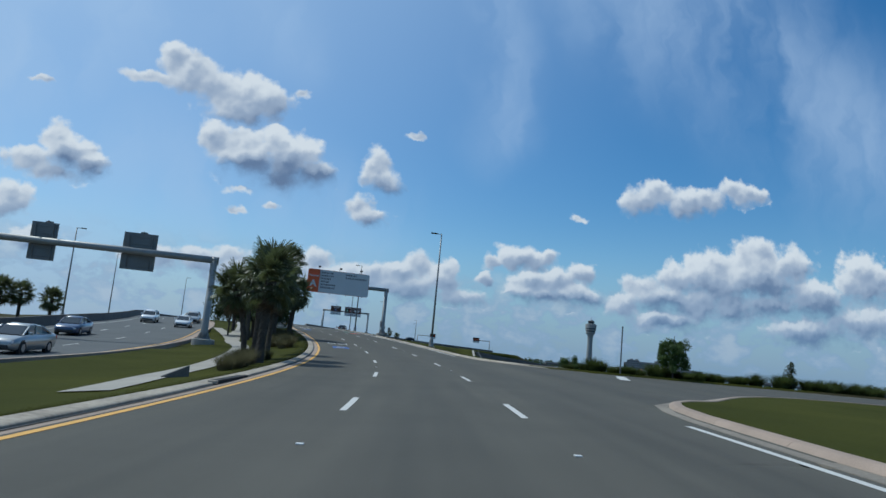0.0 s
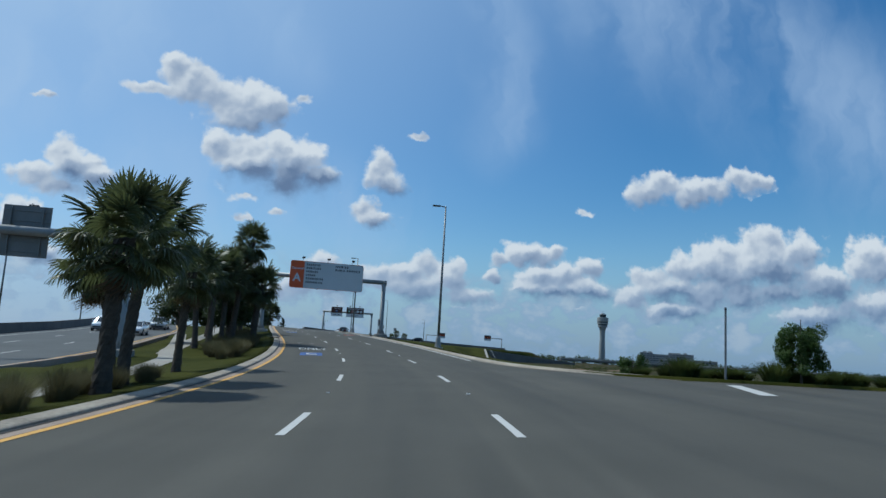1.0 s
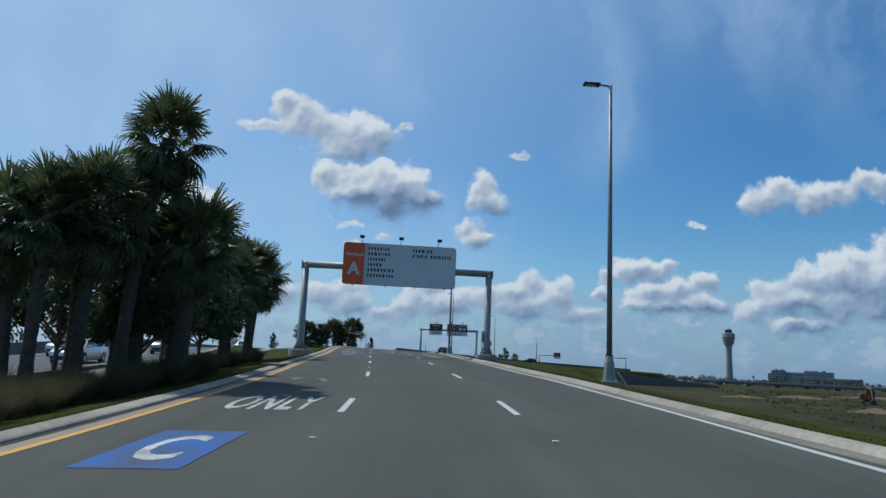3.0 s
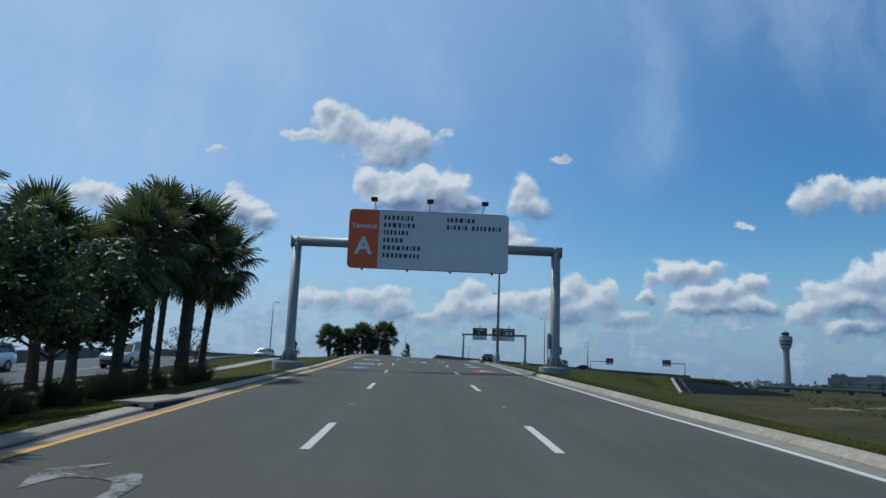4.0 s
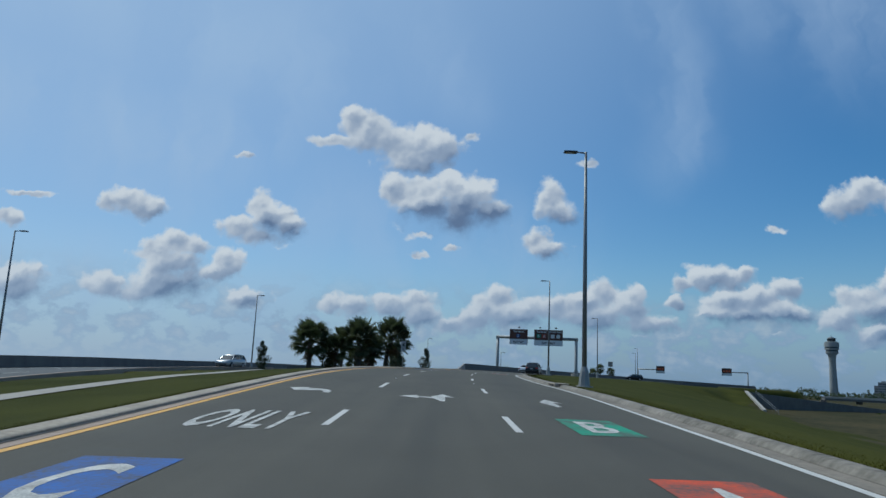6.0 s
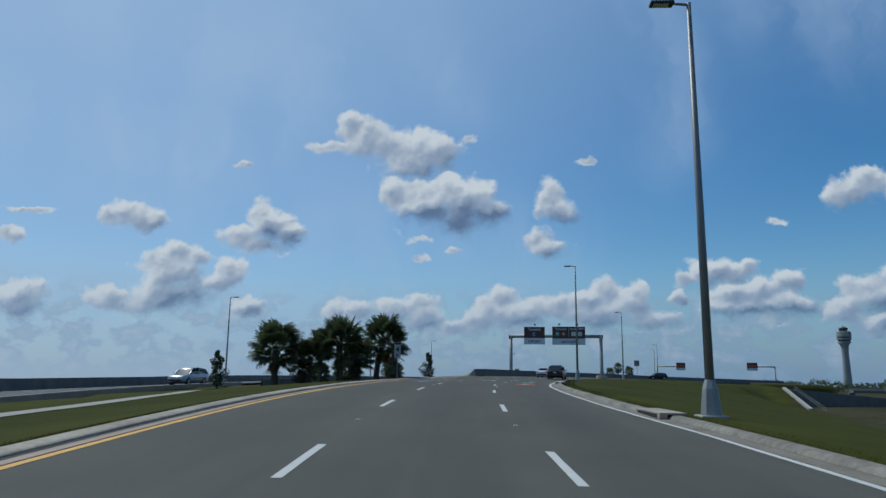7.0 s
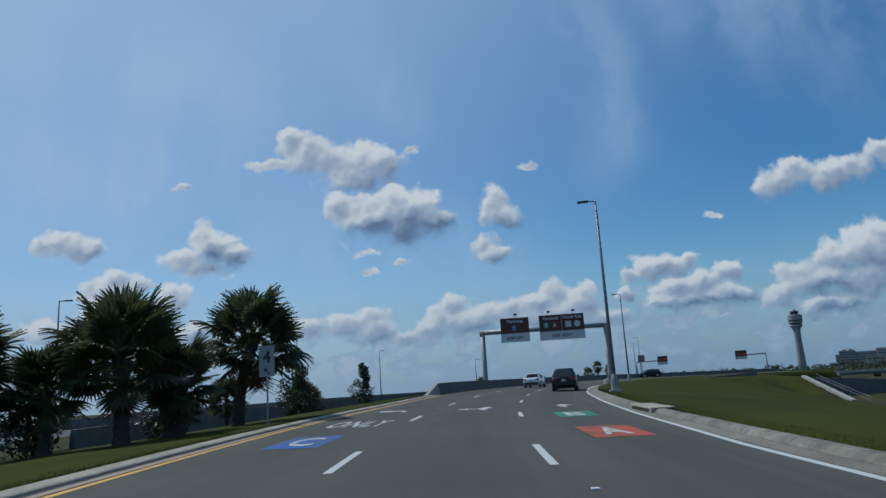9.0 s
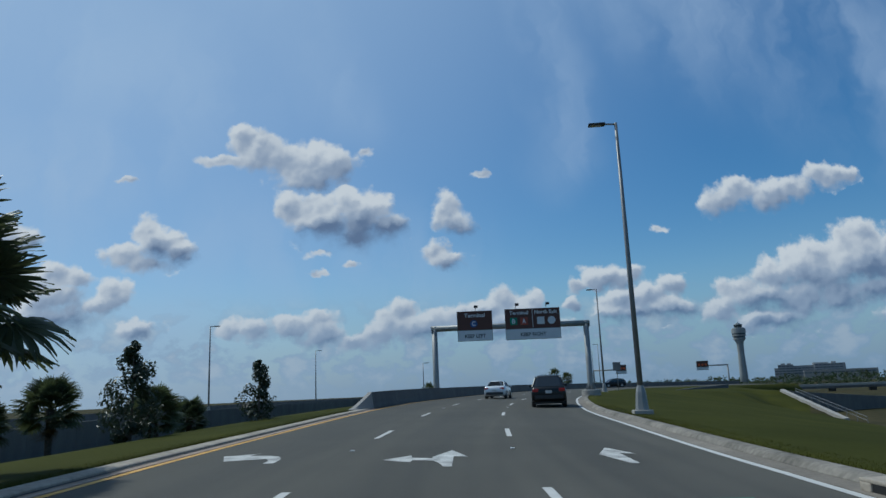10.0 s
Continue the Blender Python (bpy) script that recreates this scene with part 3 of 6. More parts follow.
OPP_FALL = 0.032                            # cross fall of the oncoming carriageway, away from the median


def far_z(x, y):
    """The far plain sinks gently away from the embankment."""
    r = math.hypot(x + 20, y - 130)
    return float(np.interp(r, [250, 330, 600, 1200, 4400], [LOW, -5.2, -6.6, -12.0, -46.0]))


def left_ground(s, u):
    top = road(s, LEFT_EDGE).z + 0.075
    d = LEFT_EDGE - max(u, opp_in(s))
    k = min(1.0, max(0.0, (s - 138) / 18))
    z = top - (1 - k) * 0.95 * (1 - math.exp(-d / 5.2)) - k * min(1.0, 0.045 * d + 0.0023 * d * d)
    z = z - max(0.0, d - 5.5) * 0.085 * min(1.0, max(0.0, (s - 171) / 10))
    z = z - OPP_FALL * max(0.0, opp_in(s) - max(u, opp_out(s) - 0.6))
    if u < opp_out(s) - 0.6:
        z = max(LOW, z - 0.10 * (opp_out(s) - 0.6 - u))
    return z


def right_ground(s, u):
    e = right_edge(s)
    d, w = max(0.0, u - e), shelf(s)
    z = road(s, min(e, 7.0)).z + 0.105 - lean_out(s) * min(d, w)
    if d > w:
        f = min(1.0, (u - e - w) / max(4.0, toe(s) - e - w))
        z = z + (LOW - z) * (f * f * (3 - 2 * f) * 0.3 + f * 0.7)
    if 43 < s < 62 and u > e:                       # the slip road's own bank
        f = min(1.0, max(0.0, (s - 47.0) / 13))
        zb = road(44, 7.0).z + 0.13 - 0.05 * min(max(0.0, s - 43.8), 3.2)
        z = max(z, zb + (LOW - zb) * f * f * (3 - 2 * f))
    if s > 255 and u > e + 3:                       # past the paved strip the bank ends at the abutment
        p = road(s, u)
        if p.y > 255:
            if p.y < 287:
                z = min(z, -2.36 + 0.15 * (p.y - 263.2) + 0.06 * max(0.0, 7.0 - p.x) + 0.45 * max(0.0, 2.0 - p.x))
            g = min(1.0, max(0.0, (p.x - 8.6) / 1.2)) * min(1.0, max(0.0, (u - e - 3) / 2))
            z = z + (LOW - z) * g
    return z


def strip(name, s0, s1, ua, ub, mat, parent, h=0.004, step=1.5, label="", cols=1, zf=None):
    """A ribbon on the road between two offsets, each a number or a function of s."""
    fa, fb = (f if callable(f) else (lambda s, v=f: v) for f in (ua, ub))
    n = max(1, round((s1 - s0) / step))
    verts, faces, flat_uv = [], [], []
    for i in range(n + 1):
        s = s0 + (s1 - s0) * i / n
        for k in range(cols + 1):
            u = fa(s) + (fb(s) - fa(s)) * k / cols
            flat_uv.append((u, s))
            p = road(s, u, h)
            if zf:
                p.z = zf(s, u) + h
            verts.append(p)
    c = cols + 1
    for i in range(n):
        for k in range(cols):
            a = i * c + k
            faces.append((a, a + 1, a + c + 1, a + c))
    ob = raw(name, verts, faces, mat, parent, label)
    if mat.startswith("asphalt"):
        layer = ob.data.uv_layers.new(name="along")
        layer.data.foreach_set("uv", [q for loop in ob.data.loops for q in flat_uv[loop.vertex_index]])
    return ob


def patch(name, outline, mat, parent, h=0.006, label=""):
    """A flat painted shape on the road from (s, u) corners."""
    bm = bmesh.new()
    f = bm.faces.new([bm.verts.new(road(s, u, h)) for s, u in outline])
    bmesh.ops.triangulate(bm, faces=[f])
    bmesh.ops.recalc_face_normals(bm, faces=bm.faces)
    if sum(g.normal.z for g in bm.faces) < 0:
        bmesh.ops.reverse_faces(bm, faces=bm.faces)
    return part(name, bm, mat, parent, label)


# ---- ground: one sheet, carried on to the horizon ----
def build_ground():
    rows = sorted({*np.arange(-80, 41, 4.0), *np.arange(41, 60, 1.0), 42.9, 43.15, *np.arange(60, 230, 2.5), *np.arange(230, 310, 2.0), *np.arange(310, S_END - 2, 5.0)})
    left = [-240, -190, -150, -120, -95, -80, -68, -58, -50, -44, -39, -35, -32, -30, -28, -25, -22, -20, -18, -16, -14, -12.5, -11, -9.8, -8.6, -7.6, -6.8, LEFT_EDGE]
    right = [0, 0.7, 1.5, 2.5, 3.5, 5, 7, 9, 12, 15, 16.5, 18, 19, 20, 21, 22, 24, 26, 28, 30, 35, 41, 48, 57, 70, 90, 120, 160, 210, 260]
    verts, faces, mats = [], [], []
    for s in rows:
        line = []
        for u in left:
            p = road(s, u)
            p.z = left_ground(s, u)
            if opp_out(s) - 0.7 < u < opp_in(s) + 0.1:
                p.z -= 0.25
            line.append(p)
        for u in (LEFT_EDGE + 0.12, -2.0, 2.0):
            line.append(road(s, u, -0.45))
        mouth = s < 43.1
        e = 5.0 if mouth else right_edge(s)
        line.append(road(s, e - 0.12, -0.45))
        for d in right:
            p = road(s, e + d)
            if mouth:
                p.z = max(LOW, road(s, 5).z - 0.5 - (0.0 if d < 70 else (d - 70) * 0.1))
            else:
                p.z = right_ground(s, e + d)
            line.append(p)
        verts.append(line)
    n = len(verts[0])
    flat_v = [p for line in verts for p in line]
    kr = len(left) + 4
    for i in range(len(rows) - 1):
        for k in range(n - 1):
            faces.append((i * n + k, i * n + k + 1, (i + 1) * n + k + 1, (i + 1) * n + k))
            s = (rows[i] + rows[i + 1]) / 2
            d = right[min(max(k - kr, 0), len(right) - 1)]
            mats.append(1 if (k >= kr and d > toe(s) - 12) or k < 9 else 0)
    rim = [k for k in range(n)] + [i * n + n - 1 for i in range(1, len(rows))] + [(len(rows) - 1) * n + k for k in range(n - 2, -1, -1)] + [i * n for i in range(len(rows) - 2, 0, -1)]
    mid = Vector((-20, 130, 0))
    last = rim
    for dist in (60, 250, 900, 4300):
        ring = []
        for idx in rim:
            p = flat_v[idx]
            d = Vector((p.x - mid.x, p.y - mid.y, 0))
            q = p + d.normalized() * dist if dist < 4000 else mid + d.normalized() * 4400
            q = Vector((q.x, q.y, far_z(q.x, q.y) if dist > 60 else p.z + (LOW - p.z) * 0.8))
            ring.append(len(flat_v))
            flat_v.append(q)
        m = len(rim)
        for j in range(m):
            faces.append((last[j], ring[j], ring[(j + 1) % m], last[(j + 1) % m]))
            mats.append(1)
        last = ring
    ob = raw("ground", flat_v, faces, "grass", None, "", smooth=True)
    ob.data.materials.append(M["rough"])
    ob.data.polygons.foreach_set("material_index", mats)
    bm = bmesh.new()
    bm.from_mesh(ob.data)
    bmesh.ops.recalc_face_normals(bm, faces=bm.faces)
    if sum(f.normal.z * f.calc_area() for f in bm.faces) < 0:
        bmesh.ops.reverse_faces(bm, faces=bm.faces)
    bm.to_mesh(ob.data)
    bm.free()
    return tagged(ob, "mown green verge running down to rough lowland", "ground", kind="structure")


ground = build_ground()

# ---- asphalt ----
carriageway = strip("road", -85, S_END - 1, LEFT_EDGE + 0.2, lambda s: right_line(s) + 0.5 if s > 52 or s < 10 else 9.0, "asphalt", None, 0.0, 1.0, cols=6)
tagged(carriageway, "grey three-lane asphalt carriageway, worn smooth in the wheel tracks", "road", kind="structure")


def ramp_mouth():
    verts, faces = [], []
    us = [8.95, 11, 13, 16, 20, 26, 34, 46, 62, 85]
    for u in us:
        for k in range(9):
            a = 8 + min(24, max(0, (u - 4.6) * 1.6))
            s = a + (43.3 + max(0, 13 - u) * 0.7 - a) * k / 8
            verts.append(road(s, u, 0.0))
    for i in range(len(us) - 1):
        for k in range(8):
            a = i * 9 + k
            faces.append((a, a + 9, a + 10, a + 1))
    ob = raw("road_merging", verts, faces, "asphalt", None)
    layer = ob.data.uv_layers.new(name="along")
    layer.data.foreach_set("uv", [q for loop in ob.data.loops for q in (us[loop.vertex_index // 9], 8.0 + 4 * (loop.vertex_index % 9))])
    return tagged(ob, "grey asphalt slip road joining the carriageway", "road", kind="structure")


ramp_mouth()
opp_z = lambda s, u: road(s, LEFT_EDGE).z - 0.80 - OPP_FALL * max(0.0, opp_in(s) - u)
opposite = strip("road_opposite", -85, S_END - 2, lambda s: opp_out(s) - 0.1, lambda s: opp_in(s), "asphalt_old", None, 0.0, 2.5, cols=3, zf=opp_z)
tagged(opposite, "pale old asphalt carriageway of the oncoming traffic", "road", kind="structure")


# ---- kerbs and gutters in short cast lengths ----
def piece_run(name, owner, pts, profile, mat, piece=3.05, gap=0.012, zf=None):
    """Sweeps a cross-section along (s, u) points in separate lengths. profile: (to the outside, height)."""
    fine = []
    for (s0, u0), (s1, u1) in zip(pts, pts[1:]):
        m = max(1, int(math.hypot(s1 - s0, u1 - u0) / 0.5))
        fine += [(s0 + (s1 - s0) * k / m, u0 + (u1 - u0) * k / m) for k in range(m)]
    fine.append(pts[-1])
    xy = np.array([(*road(s, u)[:2], zf(s, u) if zf else road(s, u).z) for s, u in fine])
    length = np.r_[0, np.cumsum(np.linalg.norm(np.diff(xy, axis=0), axis=1))]
    total, made = length[-1], []
    count = max(1, int(round(total / piece)))
    for c in range(count):
        a, b = total * c / count + gap / 2, total * (c + 1) / count - gap / 2
        m = 3
        verts, faces = [], []
        for k in range(m + 1):
            t = a + (b - a) * k / m
            p = Vector([float(np.interp(t, length, xy[:, j])) for j in range(3)])
            q = Vector([float(np.interp(min(t + 0.3, total), length, xy[:, j])) - float(np.interp(max(t - 0.3, 0), length, xy[:, j])) for j in range(3)])
            d = Vector((q.y, -q.x, 0)).normalized()
            for o, h in profile:
                verts.append((p.x + d.x * o, p.y + d.y * o, p.z + h))
        w = len(profile)
        for k in range(m):
            for j in range(w - 1):
                faces.append((k * w + j, k * w + j + 1, (k + 1) * w + j + 1, (k + 1) * w + j))
        faces += [tuple(range(w))[::-1], tuple(m * w + j for j in range(w))]
        made.append(raw(name, verts, faces, mat, owner))
    return made


SQUARE = [(0, -0.3), (0, 0.045), (-0.015, 0.060), (-0.05, 0.074), (-0.36, 0.086), (-0.40, 0.066), (-0.40, -0.3)]
GUTTER_L = [(0.31, -0.1), (0.31, 0.012), (0.0, 0.006), (0.0, -0.1)]
kerb_left = tagged(new("kerb_left"), "pale concrete kerb along the planted median", "kerb", kind="structure")
run_l = [(s, -5.60) for s in np.arange(-84, 199, 4.0)] + [(198.5, -5.64)]
gutter_left = tagged(new("gutter_left"), "reddish concrete gutter strip beside the yellow line", "gutter", kind="structure")
# a flat dark strip on the gutter, 7 cm wide, at the kerb's foot
strip("dirt_line", -80, 197, -5.60, -5.53, "seam", gutter_left, 0.018, 2.0, "dark line along the kerb's foot")

APRON = [(0.0, -0.2), (0.0, 0.010), (0.36, 0.014), (0.36, -0.2)]
ROLL = [(0.365, -0.3), (0.365, 0.022), (0.39, 0.050), (0.44, 0.100), (0.50, 0.122), (0.66, 0.128), (0.69, 0.10), (0.69, -0.3)]
gutter_right = tagged(new("gutter_right"), "stained grey concrete gutter apron beside the verge kerb", "gutter", kind="structure")
kerb_right = tagged(new("kerb_right"), "pale stained concrete kerb with a rounded top", "kerb", kind="structure")
run_r = [(s, right_edge(s) - 0.65) for s in np.arange(330, 66, -4.0)] + [(s, right_edge(s) - 0.65) for s in (66, 62, 59, 56, 53, 51, 49, 47, 45.8, 45.0, 44.4)]
run_r += [(43.75, 9.8), (43.3, 11.4), (43.0, 13.2), (42.95, 18), (42.95, 24), (42.95, 40), (42.95, 84)]
island_edge = [(-84, 4.95), (-40, 4.95), (0, 4.95), (10, 5.05), (15, 5.25), (17.6, 5.6), (19.2, 6.2), (19.9, 6.9), (20.3, 7.5), (21.4, 8.3), (23.6, 9.6), (26.5, 11.6), (29, 14), (30.8, 16.8), (31.8, 20), (32.4, 24), (33, 32), (34, 46), (35.5, 84)]
kerb_island = tagged(new("kerb_island"), "pale rounded concrete kerb at the nose of the grass island", "kerb", kind="structure")


def island_top():
    """The grass of the island, inside its kerb."""
    fine = []
    for (s0, u0), (s1, u1) in zip(island_edge, island_edge[1:]):
        m = max(1, int(math.hypot(s1 - s0, u1 - u0) / 0.6))
        fine += [road(s0 + (s1 - s0) * k / m, u0 + (u1 - u0) * k / m) for k in range(m)]
    pts = []
    for i in range(1, len(fine) - 1):
        q = fine[i + 1] - fine[i - 1]
        d = Vector((q.y, -q.x, 0)).normalized()
        pts.append(fine[i] + d * 0.66 + Vector((0, 0, 0.105)))
    far = [road(35.0, 84, 0.2), road(-84, 84, 0.2)]
    bm = bmesh.new()
    f = bm.faces.new([bm.verts.new(v) for v in pts + far])
    bmesh.ops.triangulate(bm, faces=[f])
    bmesh.ops.recalc_face_normals(bm, faces=bm.faces)
    if sum(g.normal.z * g.calc_area() for g in bm.faces) < 0:
        bmesh.ops.reverse_faces(bm, faces=bm.faces)
    ob = part("ground_island", bm, "grass")
    return tagged(ob, "mown grass island between carriageway and slip road", "ground", kind="structure")


island_top()

# ---- painted lines ----
DASHES = [-59.5, -47.3, -35.1, -22.9, -10.7, 1.5, 13.7, 25.95, 38.1, 50.3, 61.6, 73.8, 85.8, 97.6, 109.3, 121.1, 132.5, 143.9, 154.5, 167.2, 179.5, 191.3, 203.4, 215.5, 227.7, 239.9, 252, 264.3, 276.5]


for u in (-1.75, 1.75):
    for s in DASHES:
        c = u if u < 0 else right_dash(s + 1.5)
        strip("lane_dash", s, s + 3.05, c - 0.07, c + 0.07, "white", carriageway, 0.006, 0.8)
strip("edge_line", -80, 196, LEFT_LINE - 0.075, LEFT_LINE + 0.075, "yellow", carriageway, 0.006, 1.5, "worn yellow edge line")
strip("edge_line", -80, 13.5, lambda s: right_line(s) - 0.07, lambda s: right_line(s) + 0.07, "white", carriageway, 0.006, 1.5, "white edge line")
strip("edge_line", 54, S_END - 5, lambda s: right_line(s) - 0.075, lambda s: right_line(s) + 0.075, "white", carriageway, 0.006, 1.5, "white edge line")
strip("edge_line", 196, S_END - 5, -5.35, -5.2, "yellow", carriageway, 0.006, 1.5, "yellow edge line")
patch("lane_dash", [(41.4, 12.9), (41.5, 13.55), (36.3, 11.75), (36.2, 11.1)], "white", carriageway, 0.008)
for u in (-1.78, 1.78):
    for s in list(np.arange(9.2, 70, 24.4)) + list(np.arange(128.4, 210, 23.86)) + [80.5]:
        bm = boxed(0, 0, 0.008, 0.10, 0.10, 0.018, 0.006)
        ob = part("lane_marker", bm, "marker", carriageway)
        ob.matrix_world = Matrix.Translation(road(s, u)) @ pose(0, 0, 0, 0, 0, heading(s))


def word_on_road(body, s, u, length, width, mat="white_worn", name="road_word", h=0.010):
    v, faces = letters(body, width, length, 1.1)
    return raw(name, [road(s + y, u + x, h) for x, y, _ in v], faces, mat, carriageway, f"white painted letters {body}")


def badge(letter, s, u, mat, wear):
    patch("route_badge", [(s - 1.55, u - 0.62), (s - 1.55, u + 0.62), (s + 1.55, u + 0.62), (s + 1.55, u - 0.62)], mat, carriageway, 0.006, f"{mat} painted square for terminal {letter}")
    word_on_road(letter, s, u, 2.1, 0.62, h=0.011)


def arrow_ahead(s, u):
    o = [(0, -0.075), (0, 0.075), (1.75, 0.075), (1.6, 0.36), (3.0, 0.0), (1.6, -0.36), (1.75, -0.075)]
    patch("lane_arrow", [(s + a, u + b) for a, b in o], "white_worn", carriageway, 0.007, "white arrow pointing straight on")


def arrow_left(s, u, paint="white_worn"):
    arc = [(0.0, 0.62), (0.75, 0.58), (1.3, 0.38), (1.5, 0.05), (1.5, -0.32), (1.75, -0.28), (1.95, -0.18), (1.45, -0.85), (0.45, -0.5), (0.8, -0.44), (1.05, -0.38), (1.02, -0.02), (0.85, 0.25), (0.45, 0.40), (0.0, 0.42)]
    patch("lane_arrow", [(s + a, u + b) for a, b in arc], paint, carriageway, 0.007, "white arrow turning left")


def arrow_both(s, u):
    arrow_ahead(s, u + 0.35)
    o = [(0.35, 0.27), (0.95, 0.05), (1.15, -0.35), (0.75, -0.38), (1.25, -0.95), (2.0, -0.45), (1.6, -0.40), (1.35, 0.1), (0.75, 0.27)]
    patch("lane_arrow", [(s + a, u + b) for a, b in o], "white_worn", carriageway, 0.008, "white arrow branching left")


for s0, full in ((57.0, False), (103.6, True), (160.3, True)):
    badge("C", s0, -3.45, "blue", 0.2)
    word_on_road("ONLY", s0 + 6.3, -3.3, 3.1, 1.85)
    arrow_left(s0 + 13.6, -3.55, "white_worn" if full else "white_gone")
    if full:
        badge("A", s0 - 0.3, 3.5, "red", 0.2)
        badge("B", s0 + 7.2, 3.6, "green", 0.2)
        arrow_both(s0 + 12.6, 0.1)
        arrow_ahead(s0 + 12.6, 3.75)

# ---- median path, drains, wheel tracks ----
path_mid = [(16.5, -7.9), (23, -8.7), (30, -9.1), (38, -9.8), (49, -10.5), (56, -11.0), (64, -12.4), (75, -12.8), (95, -12.5), (113, -12.5), (124, -13.2), (135, -14.0), (141, -14.1), (148, -14.6), (156, -17.2), (164, -19.2)]
pm = table(path_mid)
path = strip("pavement_median", 16.5, 164, lambda s: pm(s) - 0.62, lambda s: pm(s) + 0.62, "walk", None, 0.03, 1.5, zf=left_ground)
tagged(path, "narrow pale concrete footpath through the median grass", "footpath", kind="structure")
spur = strip("pavement_spur", 60, 96, lambda s: -12.5 - (s - 60) * 0.095, lambda s: -11.4 - (s - 60) * 0.095, "walk", None, 0.035, 1.0, zf=left_ground)
tagged(spur, "pale concrete branch of the footpath to the far kerb", "footpath", kind="structure")


def drain(s0, s1, u, side, label, lip=0.015, slab=True, top=0.13):
    """A storm drain: a near-black block for the slot in the kerb, under a concrete cover slab."""
    t = thing("storm_drain", Matrix.Translation(road((s0 + s1) / 2, u)) @ pose(0, 0, 0, 0, 0, heading((s0 + s1) / 2)), label, "drain", "storm drains in the kerbs")
    n = s1 - s0
    # solid block: the shade inside the opening is put into its near-black colour
    part("inlet", boxed(side * (0.11 - lip), 0, top / 2, 0.22, n * 0.84, top, 0.01), "mouth_black", t, "near-black block in place of the open inlet")
    if slab:
        part("cover", boxed(side * (0.36 - lip), 0, top + 0.015, 0.74, n * 1.0, 0.05, 0.02), "kerb", t, "weathered concrete cover slab")
    for k in (-1, 1):
        part("cheek", boxed(side * (0.10 - lip), k * n * 0.46, top / 2, 0.23, 0.24, top + 0.005, 0.03), "kerb", t)
    return t


drain(78.2, 81.2, -5.56, -1, "concrete storm drain under a slab in the median kerb", top=0.09)
drain(131.8, 134.6, right_edge(133) - 0.30, 1, "concrete storm drain with a dark mouth in the verge kerb", 0.16)
drain(166.0, 169.4, right_edge(168) - 0.30, 1, "concrete storm drain with broken mouth in the verge kerb", 0.16)
drain(18.6, 22.6, -5.56, -1, "dark gully opening in the median kerb", 0.015, False, 0.09)

# ---- barriers ----
SHAPE = [(0, -0.4), (0, 0.08), (-0.05, 0.30), (-0.12, 0.80), (-0.12, 0.92), (-0.34, 0.92), (-0.36, -0.6)]
barrier_left = tagged(new("barrier_left"), "weathered grey concrete parapet curving with the road", "barrier", kind="structure")
barrier_opp = tagged(new("barrier_opposite"), "dark weathered concrete parapet beyond the oncoming lanes", "barrier", kind="structure")


def flare():
    """The sloped end of the left parapet, rising from the kerb."""
    verts, faces = [], []
    for k in range(7):
        s, f = 196.2 + 3.6 * k / 6, (k / 6) ** 1.3
        for o, h in SHAPE:
            verts.append(road(s, -5.72 - 0.5 * (1 - k / 6) * 0.4 + o, h if h < 0 else 0.10 + (h - 0.10) * f if h > 0.1 else h))
    w = len(SHAPE)
    for k in range(6):
        for j in range(w - 1):
            faces.append((k * w + j, k * w + j + 1, (k + 1) * w + j + 1, (k + 1) * w + j))
    faces += [tuple(range(w))[::-1], tuple(6 * w + j for j in range(w))]
    return raw("end_piece", verts, faces, "concrete", barrier_left, "pale sloped end piece")


flare()

barrier_opp_in = tagged(new("barrier_opposite_inner"), "dark weathered concrete wall on the near side of the oncoming lanes", "barrier", kind="structure")
kerb_opp = tagged(new("kerb_opposite"), "pale concrete kerb of the oncoming carriageway", "kerb", kind="structure")
strip("edge_line", -80, 176, lambda s: opp_in(s) - 0.95, lambda s: opp_in(s) - 0.80, "yellow", opposite, 0.008, 2.5, "yellow edge line", zf=opp_z)
strip("edge_line", -80, 330, lambda s: opp_out(s) + 1.6, lambda s: opp_out(s) + 1.75, "white", opposite, 0.008, 2.5, "white edge line", zf=opp_z)
for k in (1, 2):
    for s in np.arange(-75, 320, 12.2):
        mid = lambda q, k=k: opp_in(q) - 0.9 + (opp_out(q) + 1.6 - opp_in(q) + 0.9) * k / 3
        strip("lane_dash", s, s + 3.05, lambda q: mid(q) - 0.07, lambda q: mid(q) + 0.07, "white", opposite, 0.008, 1.6, zf=opp_z)

# ---- sign gantries ----
def rounded_plate(w, h, r, thick, y0=0.0):
    """A plate with rounded corners in x and z, its face at y0, thick to the back."""
    bm = bmesh.new()
    pts = []
    for cx, cz, a0 in ((w / 2 - r, h / 2 - r, 0), (-w / 2 + r, h / 2 - r, 90), (-w / 2 + r, -h / 2 + r, 180), (w / 2 - r, -h / 2 + r, 270)):
        for k in range(6):
            a = radians(a0 + 18 * k)
            pts.append((cx + r * math.cos(a), cz + r * math.sin(a)))
    f = [bm.verts.new((x, y0, z)) for x, z in pts]
    b = [bm.verts.new((x, y0 + thick, z)) for x, z in pts]
    bm.faces.new(f), bm.faces.new(b[::-1])
    for i in range(len(pts)):
        j = (i + 1) % len(pts)
        bm.faces.new((f[j], f[i], b[i], b[j]))
    bmesh.ops.recalc_face_normals(bm, faces=bm.faces)
    return bm


